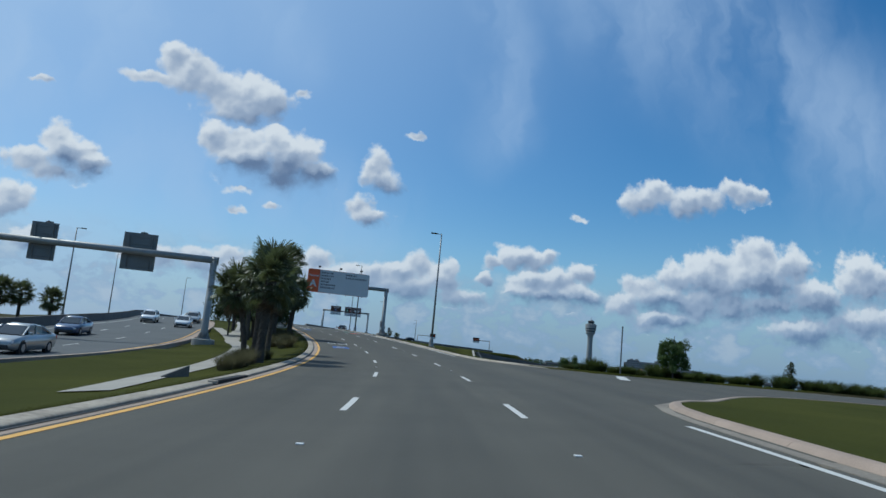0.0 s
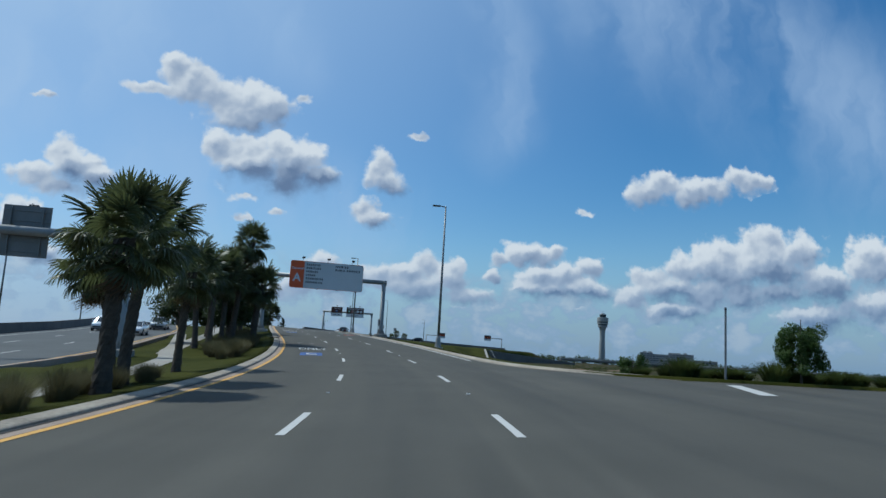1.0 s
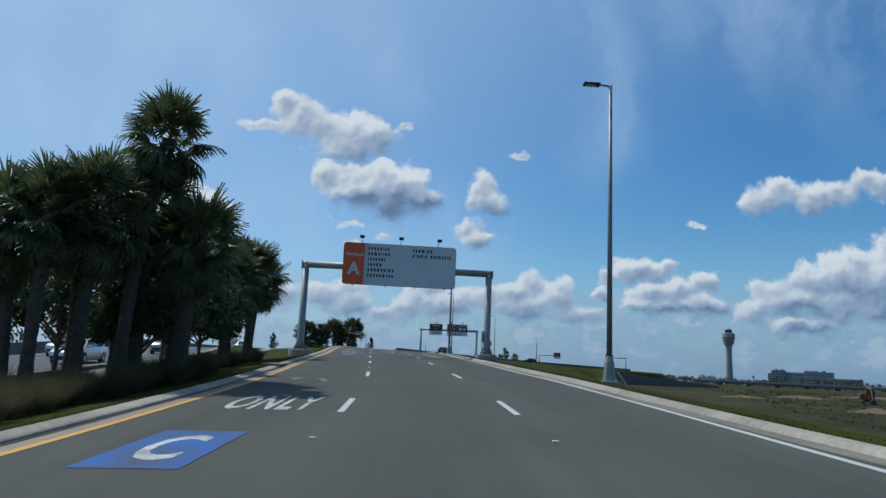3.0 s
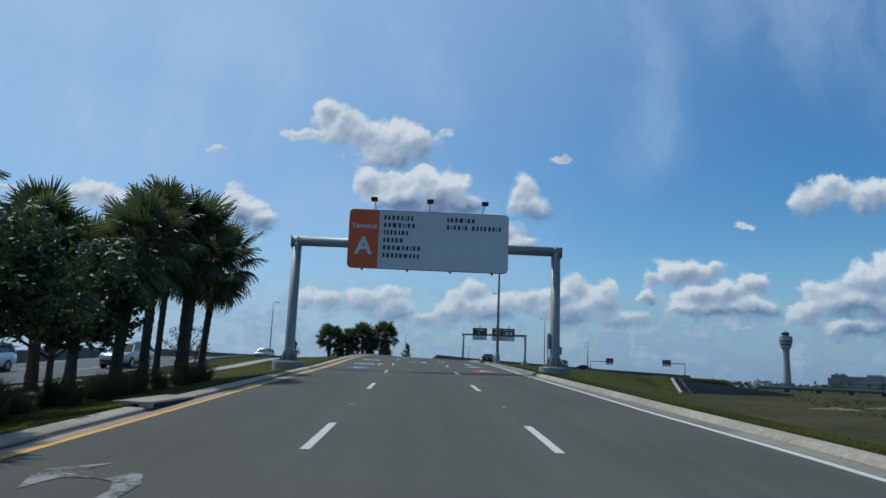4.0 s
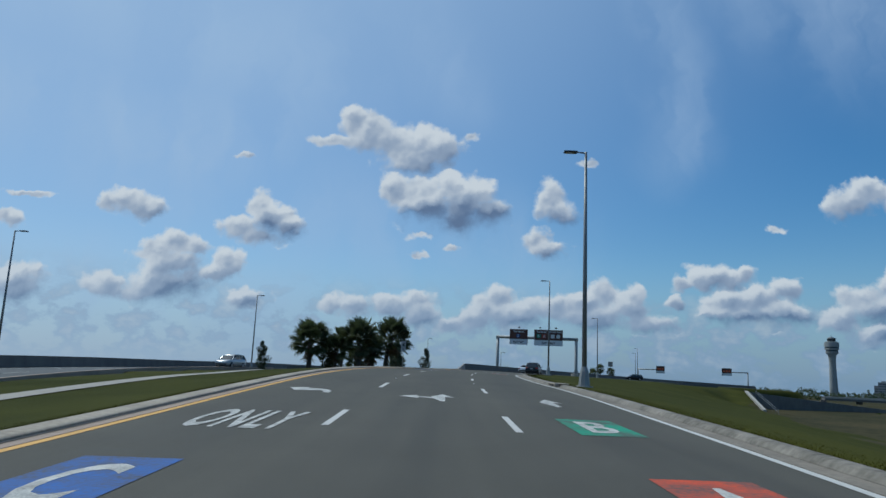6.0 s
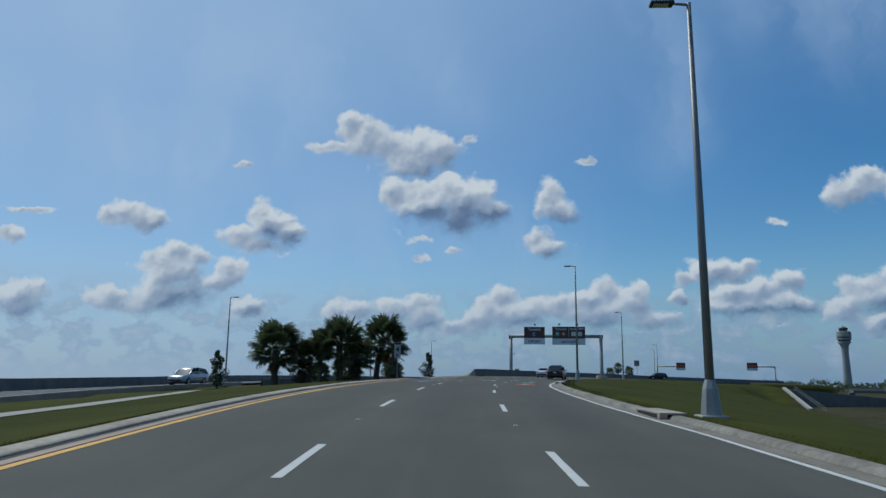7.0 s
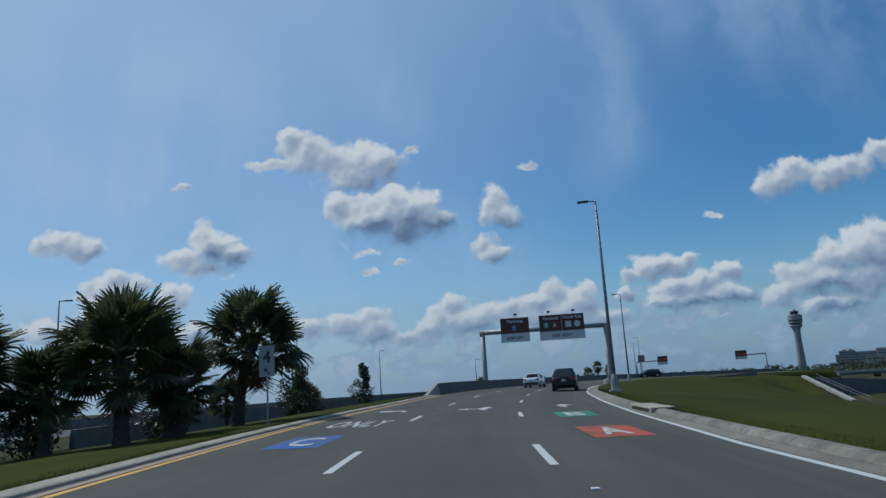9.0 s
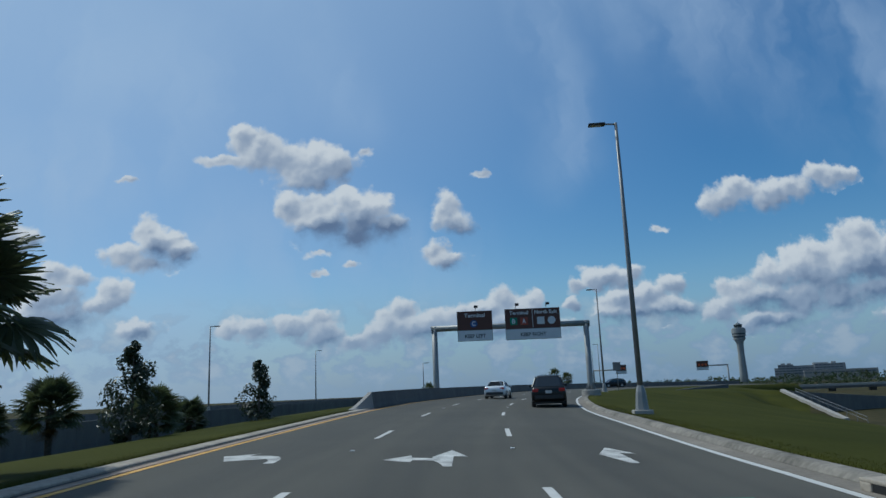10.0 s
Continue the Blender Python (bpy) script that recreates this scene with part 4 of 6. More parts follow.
def face_word(body, x, z, w, h, mat, owner, y=-0.012, label=""):
    v, faces = letters(body, w, h, 1.04, 0.03)
    return raw("lettering", [(x + a, y, z + b) for a, b, _ in v], faces, mat, owner, label or f"painted word {body}")


def word_bars(counts, x, z, h, owner, y=-0.012):
    """A line of writing as plain bars, one for each character, from its left end."""
    rng = random.Random(len(counts) * 7 + int(z * 10))
    at = x
    for w in counts:
        w *= 1.07
        if w:
            raw("lettering_bar", [(at, y, z - h / 2), (at + w * 0.74, y, z - h / 2), (at + w * 0.74, y, z + h / 2), (at, y, z + h / 2)], [(0, 1, 2, 3)], "ink", owner, "dark bar of writing")
            at += w + 0.055
        else:
            at += 0.16


def sign_light(owner, x, z, reach=1.15, up=0.35):
    """A small floodlight on an arm in front of a sign's top edge."""
    lamp = part("light_arm", tubed([(x, 0.1, z - 0.25), (x, 0.02, z + 0.2), (x, -0.15, z + up), (x, -reach, z + up + 0.1)], [0.025] * 4, 8), "pole", owner)
    bm = boxed(x, -reach - 0.08, z + up + 0.10, 0.36, 0.30, 0.13, 0.03, pose(0, 0, 0, -20, 0, 0))
    part("light_head", bm, "dark", lamp, "dark floodlight head")


def post(owner, x, y, foot, top, r=0.275, plinth=0.42):
    """A tubular gantry post with a gusseted foot on a concrete plinth."""
    base = foot + plinth
    pole = part("post", tubed([(x, y, base), (x, y, base + 0.5), (x, y, top)], [r + 0.02, r, r * 0.93], 16), "steel", owner, "grey steel post", smooth=True)
    part("base_plate", boxed(x, y, base + 0.025, 1.0, 1.0, 0.05, 0.01), "steel", pole)
    for k in range(8):
        a = math.pi * k / 4
        bm = bmesh.new()
        dx, dy = math.cos(a), math.sin(a)
        vs = [(r * 0.95, 0.05), (0.49, 0.05), (0.47, 0.14), (r * 0.98, 0.62)]
        f = [bm.verts.new((x + dx * q - dy * 0.012, y + dy * q + dx * 0.012, base + z)) for q, z in vs]
        g = [bm.verts.new((x + dx * q + dy * 0.012, y + dy * q - dx * 0.012, base + z)) for q, z in vs]
        bm.faces.new(f), bm.faces.new(g[::-1])
        for i in range(4):
            bm.faces.new((f[(i + 1) % 4], f[i], g[i], g[(i + 1) % 4]))
        part("gusset", bm, "steel", pole)
        b2 = tubed([(x + dx * 0.43 - dy * 0.14, y + dy * 0.43 + dx * 0.14, base + 0.04), (x + dx * 0.43 - dy * 0.14, y + dy * 0.43 + dx * 0.14, base + 0.16)], [0.03, 0.03], 6)
        part("bolt", b2, "pole", pole)
    bm = turned([(0.86, -0.7), (0.86, plinth - 0.04), (0.82, plinth)], 20)
    bmesh.ops.transform(bm, matrix=Matrix.Translation((x, y, foot)), verts=bm.verts)
    part("plinth", bm, "concrete", owner, "stained round concrete plinth")
    return pole


def gantry(name, a, b, za, zb, top, label, group=""):
    """Two posts and a beam. a, b: the posts' places; za, zb: the ground at them. Local x runs along the beam, y away from the traffic."""
    a, b = Vector((*a, 0)), Vector((*b, 0))
    d = b - a
    m = Matrix.Translation((a.x, a.y, 0)) @ pose(0, 0, 0, 0, 0, math.degrees(math.atan2(d.y, d.x)))
    t = thing(name, m, label, "sign gantry", group)
    w = d.length
    post(t, 0, 0, za, top - 0.1)
    post(t, w, 0, zb, top - 0.1)
    part("beam", tubed([(-0.26, 0, top - 0.30), (w / 2, 0, top - 0.27), (w + 0.26, 0, top - 0.30)], [0.27, 0.26, 0.27], 16), "steel", t, "grey steel tube beam", smooth=True)
    for x in (-0.3, w + 0.3):
        part("end_plate", boxed(x, 0, top - 0.34, 0.05, 0.46, 0.62, 0.02), "steel", t)
    return t, w


# the large terminal sign over the three lanes
g1, w1 = gantry("sign_gantry", (-25.95, 98.44), (-12.02, 102.35), 1.92, 2.12, 9.24, "grey steel tube gantry on concrete plinths over the lanes")
cab = part("control_box", boxed(w1 - 0.35, 0.05, 3.95, 0.12, 0.34, 0.85, 0.02), "steel", g1, "grey control cabinet")
part("conduit", tubed([(w1 - 0.38, 0.05, 3.6), (w1 - 0.36, 0.05, 2.7)], [0.03, 0.03], 6), "pole", g1)
part("conduit_box", boxed(w1 + 0.33, 0.05, 3.45, 0.10, 0.2, 0.42, 0.02), "steel", g1)
ang1 = math.degrees(math.atan2(102.33 - 98.46, -12.09 + 25.86))
m1 = Matrix.Translation((-18.79, 99.92, 9.16)) @ pose(0, 0, 0, 0, 0, ang1)
sign1 = thing("terminal_sign", m1, "large pale grey terminal sign with an orange end field", "road sign")
W1, H1 = 8.86, 3.30
part("panel", rounded_plate(W1, H1, 0.26, 0.10, 0.0), "sign_orange", sign1, "orange rimmed panel")
field = rounded_plate(W1 - 1.72, H1 - 0.07, 0.22, 0.01, -0.006)
white_field = part("field", field, "sign_white", sign1, "pale grey field")
white_field.location = (0.84, 0, 0)
part("field_edge", boxed(-2.62, -0.0035, 0, 0.30, 0.005, H1 - 0.07), "sign_white", sign1)
face_word("Terminal", -3.58, 0.72, 1.36, 0.27, "paper", sign1)
face_word("A", -3.58, -0.38, 1.00, 0.98, "paper", sign1)
ROW = [1.235, 0.815, 0.395, -0.03, -0.455, -0.885]
word_bars([0.15, 0.16, 0.18, 0.17, 0.15, 0.07, 0.14, 0.16], -2.50, ROW[0], 0.25, sign1)
word_bars([0.17, 0.18, 0.24, 0.18, 0.07, 0.07, 0.18, 0.18], -2.50, ROW[1], 0.25, sign1)
word_bars([0.10, 0.14, 0.15, 0.16, 0.13, 0.17, 0.14], -2.50, ROW[2], 0.25, sign1)
word_bars([0.13, 0.18, 0.15, 0.18, 0.21], -2.50, ROW[3], 0.25, sign1)
word_bars([0.18, 0.19, 0.17, 0.24, 0.14, 0.19, 0.07, 0.18, 0.18], -2.50, ROW[4], 0.25, sign1)
word_bars([0.14, 0.19, 0.17, 0.15, 0.18, 0.24, 0.14, 0.14, 0.15], -2.50, ROW[5], 0.25, sign1)
word_bars([0.14, 0.17, 0.18, 0.24, 0.07, 0.18, 0.19], 0.98, ROW[0], 0.25, sign1)
word_bars([0.18, 0.07, 0.16, 0.19, 0.07, 0.18, 0, 0.18, 0.15, 0.13, 0.18, 0.17, 0.15, 0.07, 0.15], 0.98, ROW[1], 0.25, sign1)
for x in (-3.0, 0.0, 2.95):
    sign_light(sign1, x, H1 / 2, 1.35, 0.05 + 0.1)
for x in (-3.6, -1.1, 1.25, 3.55):
    part("bracket", boxed(x, 0.06, -H1 / 2 - 0.05, 0.12, 0.16, 0.10, 0.015), "dark", sign1)
    part("stringer", boxed(x, 0.17, 0, 0.10, 0.12, H1 - 0.3, 0.01), "steel", sign1)

# the two brown signs over the bend
g2, w2 = gantry("sign_gantry", (-42.75, 220.3), (-28.85, 222.45), 3.65, 3.45, 10.25, "grey steel tube gantry over the bend with two brown signs")
ang2 = math.degrees(math.atan2(222.45 - 220.3, 13.9))
md = pose(0, 0, 0, 0, 0, ang2)


def brown_sign(along, w, h, top_h, label):
    p = Vector((-42.75, 220.3, 0)) + md.to_3x3() @ Vector((along, -0.42, 0))
    t = thing("direction_sign", Matrix.Translation((p.x, p.y, 10.05)) @ md, label, "road sign", "brown signs over the bend")
    part("panel", boxed(0, 0.04, 0, w, 0.08, h, 0.01), "sign_back", t)
    part("field", boxed(0, -0.004, (h - top_h) / 2, w - 0.06, 0.01, top_h - 0.04, 0.0), "sign_brown", t, "dark brown field")
    part("field", boxed(0, -0.004, -top_h / 2, w - 0.06, 0.01, h - top_h - 0.06, 0.0), "sign_white", t, "pale lower field")
    for x in (-w / 3, w / 3):
        part("stringer", boxed(x, 0.14, 0, 0.08, 0.12, h - 0.2, 0.01), "steel", t)
    return t


def roundel(owner, x, z, r, mat, letter, square=False):
    bm = boxed(x, -0.014, z, 2 * r, 0.008, 2 * r) if square else rounded_plate(2 * r, 2 * r, r * 0.99, 0.008, -0.018)
    ob = part("emblem", bm, mat, owner, f"coloured emblem {letter}" if letter else "pale emblem")
    if not square:
        ob.location = (x, 0, z)
    if letter:
        face_word(letter, x, z, r * 0.95, r * 1.3, "paper", owner, -0.022)


sl = brown_sign(3.75, 3.25, 2.75, 1.75, "brown overhead sign for terminal C above a pale field")
face_word("Terminal", 0, 0.98, 1.9, 0.38, "paper", sl)
roundel(sl, -0.1, 0.22, 0.34, "blue", "C")
face_word("KEEP LEFT", 0, -0.92, 1.9, 0.34, "ink", sl)
sign_light(sl, 0.1, 1.37, 0.9, 0.2)
sr = brown_sign(9.1, 5.1, 2.85, 1.85, "wide brown overhead sign for terminals B and A and the exit")
face_word("Terminal", -1.25, 1.05, 1.75, 0.36, "paper", sr)
face_word("North Exit", 1.25, 1.08, 2.1, 0.36, "paper", sr)
roundel(sr, -1.75, 0.28, 0.33, "green", "B", True)
roundel(sr, -0.80, 0.28, 0.35, "red", "A", True)
roundel(sr, 0.75, 0.28, 0.34, "sign_white", "", True)
roundel(sr, 1.75, 0.28, 0.36, "sign_white", "")
face_word("KEEP RIGHT", 0, -0.95, 2.35, 0.34, "ink", sr)
part("divider", boxed(0.0, -0.012, 0.5, 0.05, 0.006, 1.7), "sign_white", sr)
for x in (-1.5, 1.3):
    sign_light(sr, x, 1.42, 0.9, 0.2)

# the gantry of the oncoming carriageway, seen from behind
g3, w3 = gantry("sign_gantry", (-38.6, 50.3), (-21.05, 54.3), -0.55, -0.20, 6.70, "pale steel gantry over the oncoming lanes, seen from behind")
ang3 = math.degrees(math.atan2(4.0, 17.55))


def back_sign(along, wide):
    p = Vector((-38.6, 50.3, 0)) + pose(0, 0, 0, 0, 0, ang3).to_3x3() @ Vector((along, 0.42, 0))
    t = thing("overhead_sign", Matrix.Translation((p.x, p.y, 6.45)) @ pose(0, 0, 0, 0, 0, ang3), "grey ribbed back of an overhead sign on the gantry", "road sign", "signs over the oncoming lanes")
    part("panel", boxed(0, 0.02, 0, wide, 0.06, 2.9, 0.015), "sign_back", t)
    for k in range(5):
        part("rib", boxed(0, -0.035, -1.16 + 0.58 * k, wide - 0.06, 0.05, 0.07, 0.01), "sign_back", t)
    for x in (-wide * 0.33, wide * 0.33):
        part("stringer", boxed(x, -0.11, 0, 0.10, 0.10, 2.7, 0.01), "sign_back", t)
    part("lamp_bar", boxed(0.1, 0.5, 1.55, 0.5, 0.25, 0.1, 0.02), "dark", t)
    part("lamp_arm", tubed([(0.1, 0.0, 1.4), (0.1, 0.15, 1.62), (0.1, 0.5, 1.6)], [0.02] * 3, 6), "pole", t)


back_sign(w3 - 5.7, 2.5)
back_sign(w3 - 12.6, 1.9)


# ---- cantilever signs far off, and the small sign under the palms ----
def cantilever(p, turn, reach, top, z0, label, w=3.4):
    t = thing("cantilever_sign", Matrix.Translation((p[0], p[1], z0)) @ pose(0, 0, 0, 0, 0, turn), label, "road sign", "cantilever signs beyond the verge")
    h = top - z0
    part("post", tubed([(0, 0, -1.0), (0, 0, h)], [0.24, 0.20], 12), "steel", t, "grey steel post", smooth=True)
    part("arm", tubed([(0.15, 0, h - 0.15), (-reach, 0, h - 0.15)], [0.20, 0.17], 12), "steel", t, smooth=True)
    x = -reach + (w / 2 if reach > 0 else -w / 2)
    part("panel", boxed(x, -0.28, h - 0.1, w, 0.1, 2.6, 0.01), "sign_back", t)
    part("field", boxed(x, -0.34, h + 0.3, w - 0.1, 0.012, 1.65), "sign_brown", t, "brown upper field")
    part("field", boxed(x, -0.34, h - 0.95, w - 0.1, 0.012, 0.72), "sign_white", t, "pale lower field")
    for k in range(3):
        part("emblem", boxed(x - w / 3.6 + k * w / 3.6, -0.352, h + 0.15, 0.55, 0.006, 0.55), "sign_orange", t, "small orange emblem")
    return t


cantilever((18.5, 368.4), 8, 9.0, 7.4, 0.6, "brown sign on a grey cantilever arm beyond the grass")
cantilever((-19.4, 366.2), 5, -9.4, 7.3, 2.2, "brown sign on a long grey cantilever arm by the far road", 3.0)

n4 = thing("number_sign", Matrix.Translation((-40.9, 162.9, 0)) @ pose(0, 0, 0, 0, 0, 16), "small pale sign with number 4 and an arrow", "road sign")
part("post", tubed([(0, 0, 3.2), (0, 0, 5.2)], [0.035, 0.03], 8), "steel", n4)
# this plate alone has a greyer face than the other signs
part("panel", rounded_plate(0.52, 1.05, 0.05, 0.02, -0.05), "sign_grey", n4, "dull grey plate").location = (0, 0, 5.72)
face_word("4", 0, 5.87, 0.27, 0.42, "ink", n4, -0.056)
bm = bmesh.new()
for tri in (((-0.10, 5.48), (0.04, 5.48), (-0.10, 5.34)), ((-0.06, 5.42), (-0.03, 5.45), (0.10, 5.31)), ((-0.06, 5.42), (0.10, 5.31), (0.07, 5.28))):
    bm.faces.new([bm.verts.new((x, -0.056, z)) for x, z in tri])
part("arrow", bm, "ink", n4)


# ---- street lamps ----
def street_lamp(p, z0, height, turn, label, group, slim=1.0):
    t = thing("street_lamp", Matrix.Translation((p[0], p[1], z0)) @ pose(0, 0, 0, 0, 0, turn), label, "street lamp", group)
    r = 0.115 * slim
    pole = part("pole", tubed([(0, 0, 0.30), (0, 0, height * 0.5), (0, 0, height)], [r * 1.05, r * 0.85, r * 0.55], 12), "pole", t, "tapered grey pole", smooth=True)
    part("base_cover", turned([(0.27 * slim, 0.0), (0.27 * slim, 0.05), (0.20 * slim, 0.75), (r * 1.1, 1.0)], 8), "steel", t)
    part("footing", boxed(0, 0, -0.28, 0.75, 0.75, 0.62, 0.03), "concrete", t)
    part("arm", tubed([(0, 0, height - 0.06), (-0.35, 0, height - 0.03), (-0.5, 0, height - 0.02)], [0.045, 0.04, 0.04], 8), "pole", t)
    head = boxed(-0.82, 0, height - 0.02, 0.72, 0.34, 0.10, 0.035)
    hd = part("lamp_head", head, "dark", t, "flat dark lamp head")
    part("lens", boxed(-0.86, 0, height - 0.078, 0.46, 0.24, 0.014), "plate", hd)
    return t


RL = "tall slim grey street lamp with a flat head on the verge"
street_lamp((-3.97, 76.09), 1.32, 12.4, 14, RL, "street lamps on the verge")
street_lamp((-19.98, 131.1), 2.92, 12.4, 14, RL, "street lamps on the verge", 1.1)
street_lamp((-29.0, 185.96), 3.5, 12.2, 2, RL, "street lamps on the verge")
street_lamp((-26.26, 240.6), 3.3, 12.0, -8, RL, "street lamps on the verge")
for x, y, h in ((-20.2, 354.8, 11.9), (-19.4, 342.0, 13.0)):
    street_lamp((x, y), 0.6, h, 4, RL, "street lamps on the verge")
sq = thing("square_sign", Matrix.Translation((-24.0, 247.6, right_ground(253.5, 7.9))) @ pose(0, 0, 0, 0, 0, -12), "small square blue-grey sign on a thin post", "road sign")
part("post", tubed([(0, 0, -0.3), (0, 0, 2.9)], [0.04, 0.04], 8), "pole", sq)
part("panel", rounded_plate(0.95, 1.05, 0.06, 0.03, -0.06), "sign_back", sq).location = (0, 0, 3.05)
for x, y, h in ((-52.8, 90.8, 12.2), (-73.4, 144.6, 13.6), (-77.9, 195.2, 11.9), (-74.7, 240, 11.0), (-79, 294, 10.4), (-58, 300, 8.0)):
    street_lamp((x, y), {90.8: 0.4, 144.6: 1.0, 195.2: 2.4, 240: 2.4, 294: 2.4, 300: 1.5}[y], h, 200, "tall slim grey street lamp behind the oncoming carriageway", "street lamps of the oncoming road")
pole_thing = thing("post", Matrix.Translation((9.1, 45.4, 0.2)), "thin grey metal post standing in the scrub", "post")
part("shaft", tubed([(0, 0, -0.6), (0, 0, 3.5)], [0.05, 0.045], 8), "pole", pole_thing)
part("cap", tubed([(0, 0, 3.4), (0, 0, 3.46)], [0.06, 0.05], 8), "dark", pole_thing)

# ---- plants ----
def fan_mesh(name, seed, droop, span_deg=250, count=30, size=1.0, stem=0.95, reach=1.0, wide=0.043):
    """A palm's fan leaf along +x: a stalk, then blades that spread from its end, folded and drooping at the tips."""
    rng = random.Random(seed)
    verts, faces = [], []
    stalk = stem * size
    for k in range(5):
        f = k / 4
        w = 0.035 * (1 - 0.45 * f)
        z = -0.10 * f * f * size
        verts += [(stalk * f, -w, z), (stalk * f, 0, z + 0.02), (stalk * f, w, z)]
    for k in range(4):
        for j in range(2):
            a = 3 * k + j
            faces.append((a, a + 1, a + 4, a + 3))
    zb = -0.10 * size
    for i in range(count):
        a = radians(-span_deg / 2 + span_deg * i / (count - 1) + rng.uniform(-2, 2))
        ln = reach * size * rng.uniform(0.82, 1.0) * (1.05 - 0.33 * abs(i / (count - 1) - 0.5) * 2)
        dx, dy = math.cos(a), math.sin(a)
        fold = (1 if i % 2 else -1) * 0.018
        sag = droop * rng.uniform(0.8, 1.25)
        base = len(verts)
        for f, w in ((0.05, 0.006), (0.50, wide), (0.76, wide * 0.68), (1.0, 0.003)):
            r = ln * f
            z = zb - sag * (0.20 * f * f + 0.34 * f**4) * size - 0.10 * size * abs(math.sin(a)) * f * (1.2 if abs(a) > 1.6 else 1)
            x = stalk + dx * r * (1 - 0.10 * f**3 * sag)
            y = dy * r * (1 - 0.10 * f**3 * sag)
            verts += [(x + dy * w, y - dx * w, z + fold * 0.4), (x - dy * w, y + dx * w, z - fold)]
        for k in range(3):
            b = base + 2 * k
            faces.append((b, b + 1, b + 3, b + 2))
    me = bpy.data.meshes.new(name)
    me.from_pydata(verts, [], faces)
    me.update()
    return me


FANS = [fan_mesh("frond", 11 + k, d, 285, 34, 1.0, 1.0, 0.92, 0.036) for k, d in enumerate((0.15, 0.3, 0.45, 0.7, 0.4))]
DEAD = fan_mesh("dry_frond", 40, 2.6, 180, 16, 0.85)
STIFF = [fan_mesh("frond", 25 + k, 0.10 + 0.12 * k, 300, 36, 1.0, 1.06, 0.90, 0.046) for k in range(3)]
for f in FANS:
    f.materials.append(M["frond"])
for f in STIFF:
    f.materials.append(M["frond_dark"])
DEAD.materials.append(M["dead"])


def palm(x, y, z0, top, radius=1.9, lean=(0, 0), seed=1, thick=0.19, leaves=32, label="", skirt=5, group="sabal palms in the median", low=-52, stiff=False):
    """A cabbage palm: ringed trunk with old leaf bases, round crown of fan leaves. top: height of the crown's top."""
    rng = random.Random(seed)
    head = top - radius * (1.06 if stiff else 1.08) - z0
    t = thing("palm", Matrix.Translation((x, y, z0)), label or "cabbage palm with shaggy trunk and round fan-leaf crown", "palm tree", group)
    bm = bmesh.new()
    rings, sides, n = [], 12, max(14, int(head / 0.16))
    for i in range(n + 1):
        f = i / n
        cx, cy = lean[0] * f * f, lean[1] * f * f
        r = thick * (1.30 - 0.34 * min(1, f * 4) + 0.20 * max(0, f - 0.75) * 4 * 0.8)
        ring = []
        for k in range(sides):
            a = 2 * math.pi * k / sides + (i % 2) * math.pi / sides
            rr = r * (1 + (0.10 if (i + k) % 2 else -0.05) * (0.5 + f) + rng.uniform(-0.05, 0.05))
            ring.append(bm.verts.new((cx + rr * math.cos(a), cy + rr * math.sin(a), -0.15 + (head + 0.15) * f)))
        rings.append(ring)
    for a, b in zip(rings, rings[1:]):
        for k in range(sides):
            bm.faces.new((a[k], a[(k + 1) % sides], b[(k + 1) % sides], b[k]))
    bm.faces.new(rings[-1])
    for i in range(int(n * 0.62), n):                      # stubs of cut leaf stalks
        f = i / n
        for k in range(4):
            a = rng.uniform(0, 6.28)
            c = Vector((lean[0] * f * f, lean[1] * f * f, head * f))
            o = Vector((math.cos(a), math.sin(a), 0))
            sdir = Vector((-o.y, o.x, 0)) * 0.045
            b0 = c + o * thick * 0.9
            v = [bm.verts.new(q) for q in (b0 - sdir, b0 + sdir, b0 + o * 0.16 + Vector((0, 0, 0.20)) + sdir * 0.5, b0 + o * 0.16 + Vector((0, 0, 0.20)) - sdir * 0.5)]
            bm.faces.new(v)
    part("trunk", bm, "trunk", t, "brown rough trunk")
    hub = Vector((lean[0], lean[1], head))
    scale = radius / 1.95
    for i in range(leaves):
        f = (i + 0.5) / leaves
        el = (74 if stiff else 84) - ((74 if stiff else 84) - low) * f ** (1.15 if stiff else 0.9) + rng.uniform(-8, 8)
        az = i * 137.5 + rng.uniform(-14, 14)
        me = STIFF[i % 3] if stiff else FANS[min(4, int(f * 4 + rng.random()))] if f < 0.9 else FANS[3]
        ob = new("frond", me)
        ob.parent = t
        s = scale * rng.uniform(0.88, 1.08)
        ob.matrix_world = Matrix.Translation(hub + Vector((0, 0, (0.5 - f) * 0.35 * scale))) @ pose(0, 0, 0, 0, 0, az) @ pose(0, 0, 0, 0, -el, 0) @ pose(0, 0, 0, rng.uniform(-35, 35), 0, 0) @ Matrix.Diagonal((s, s, s, 1))
        ob.matrix_world = Matrix.Translation((x, y, z0)) @ ob.matrix_world
    for i in range(skirt):
        ob = new("dry_frond", DEAD)
        ob.parent = t
        az = i * 97 + rng.uniform(0, 40)
        ob.matrix_world = Matrix.Translation((x, y, z0)) @ Matrix.Translation(hub - Vector((0, 0, 0.3))) @ pose(0, 0, 0, 0, 0, az) @ pose(0, 0, 0, 0, 62 + rng.uniform(-12, 12), 0) @ Matrix.Diagonal((scale * 0.8, scale * 0.8, scale * 0.8, 1))
    return t


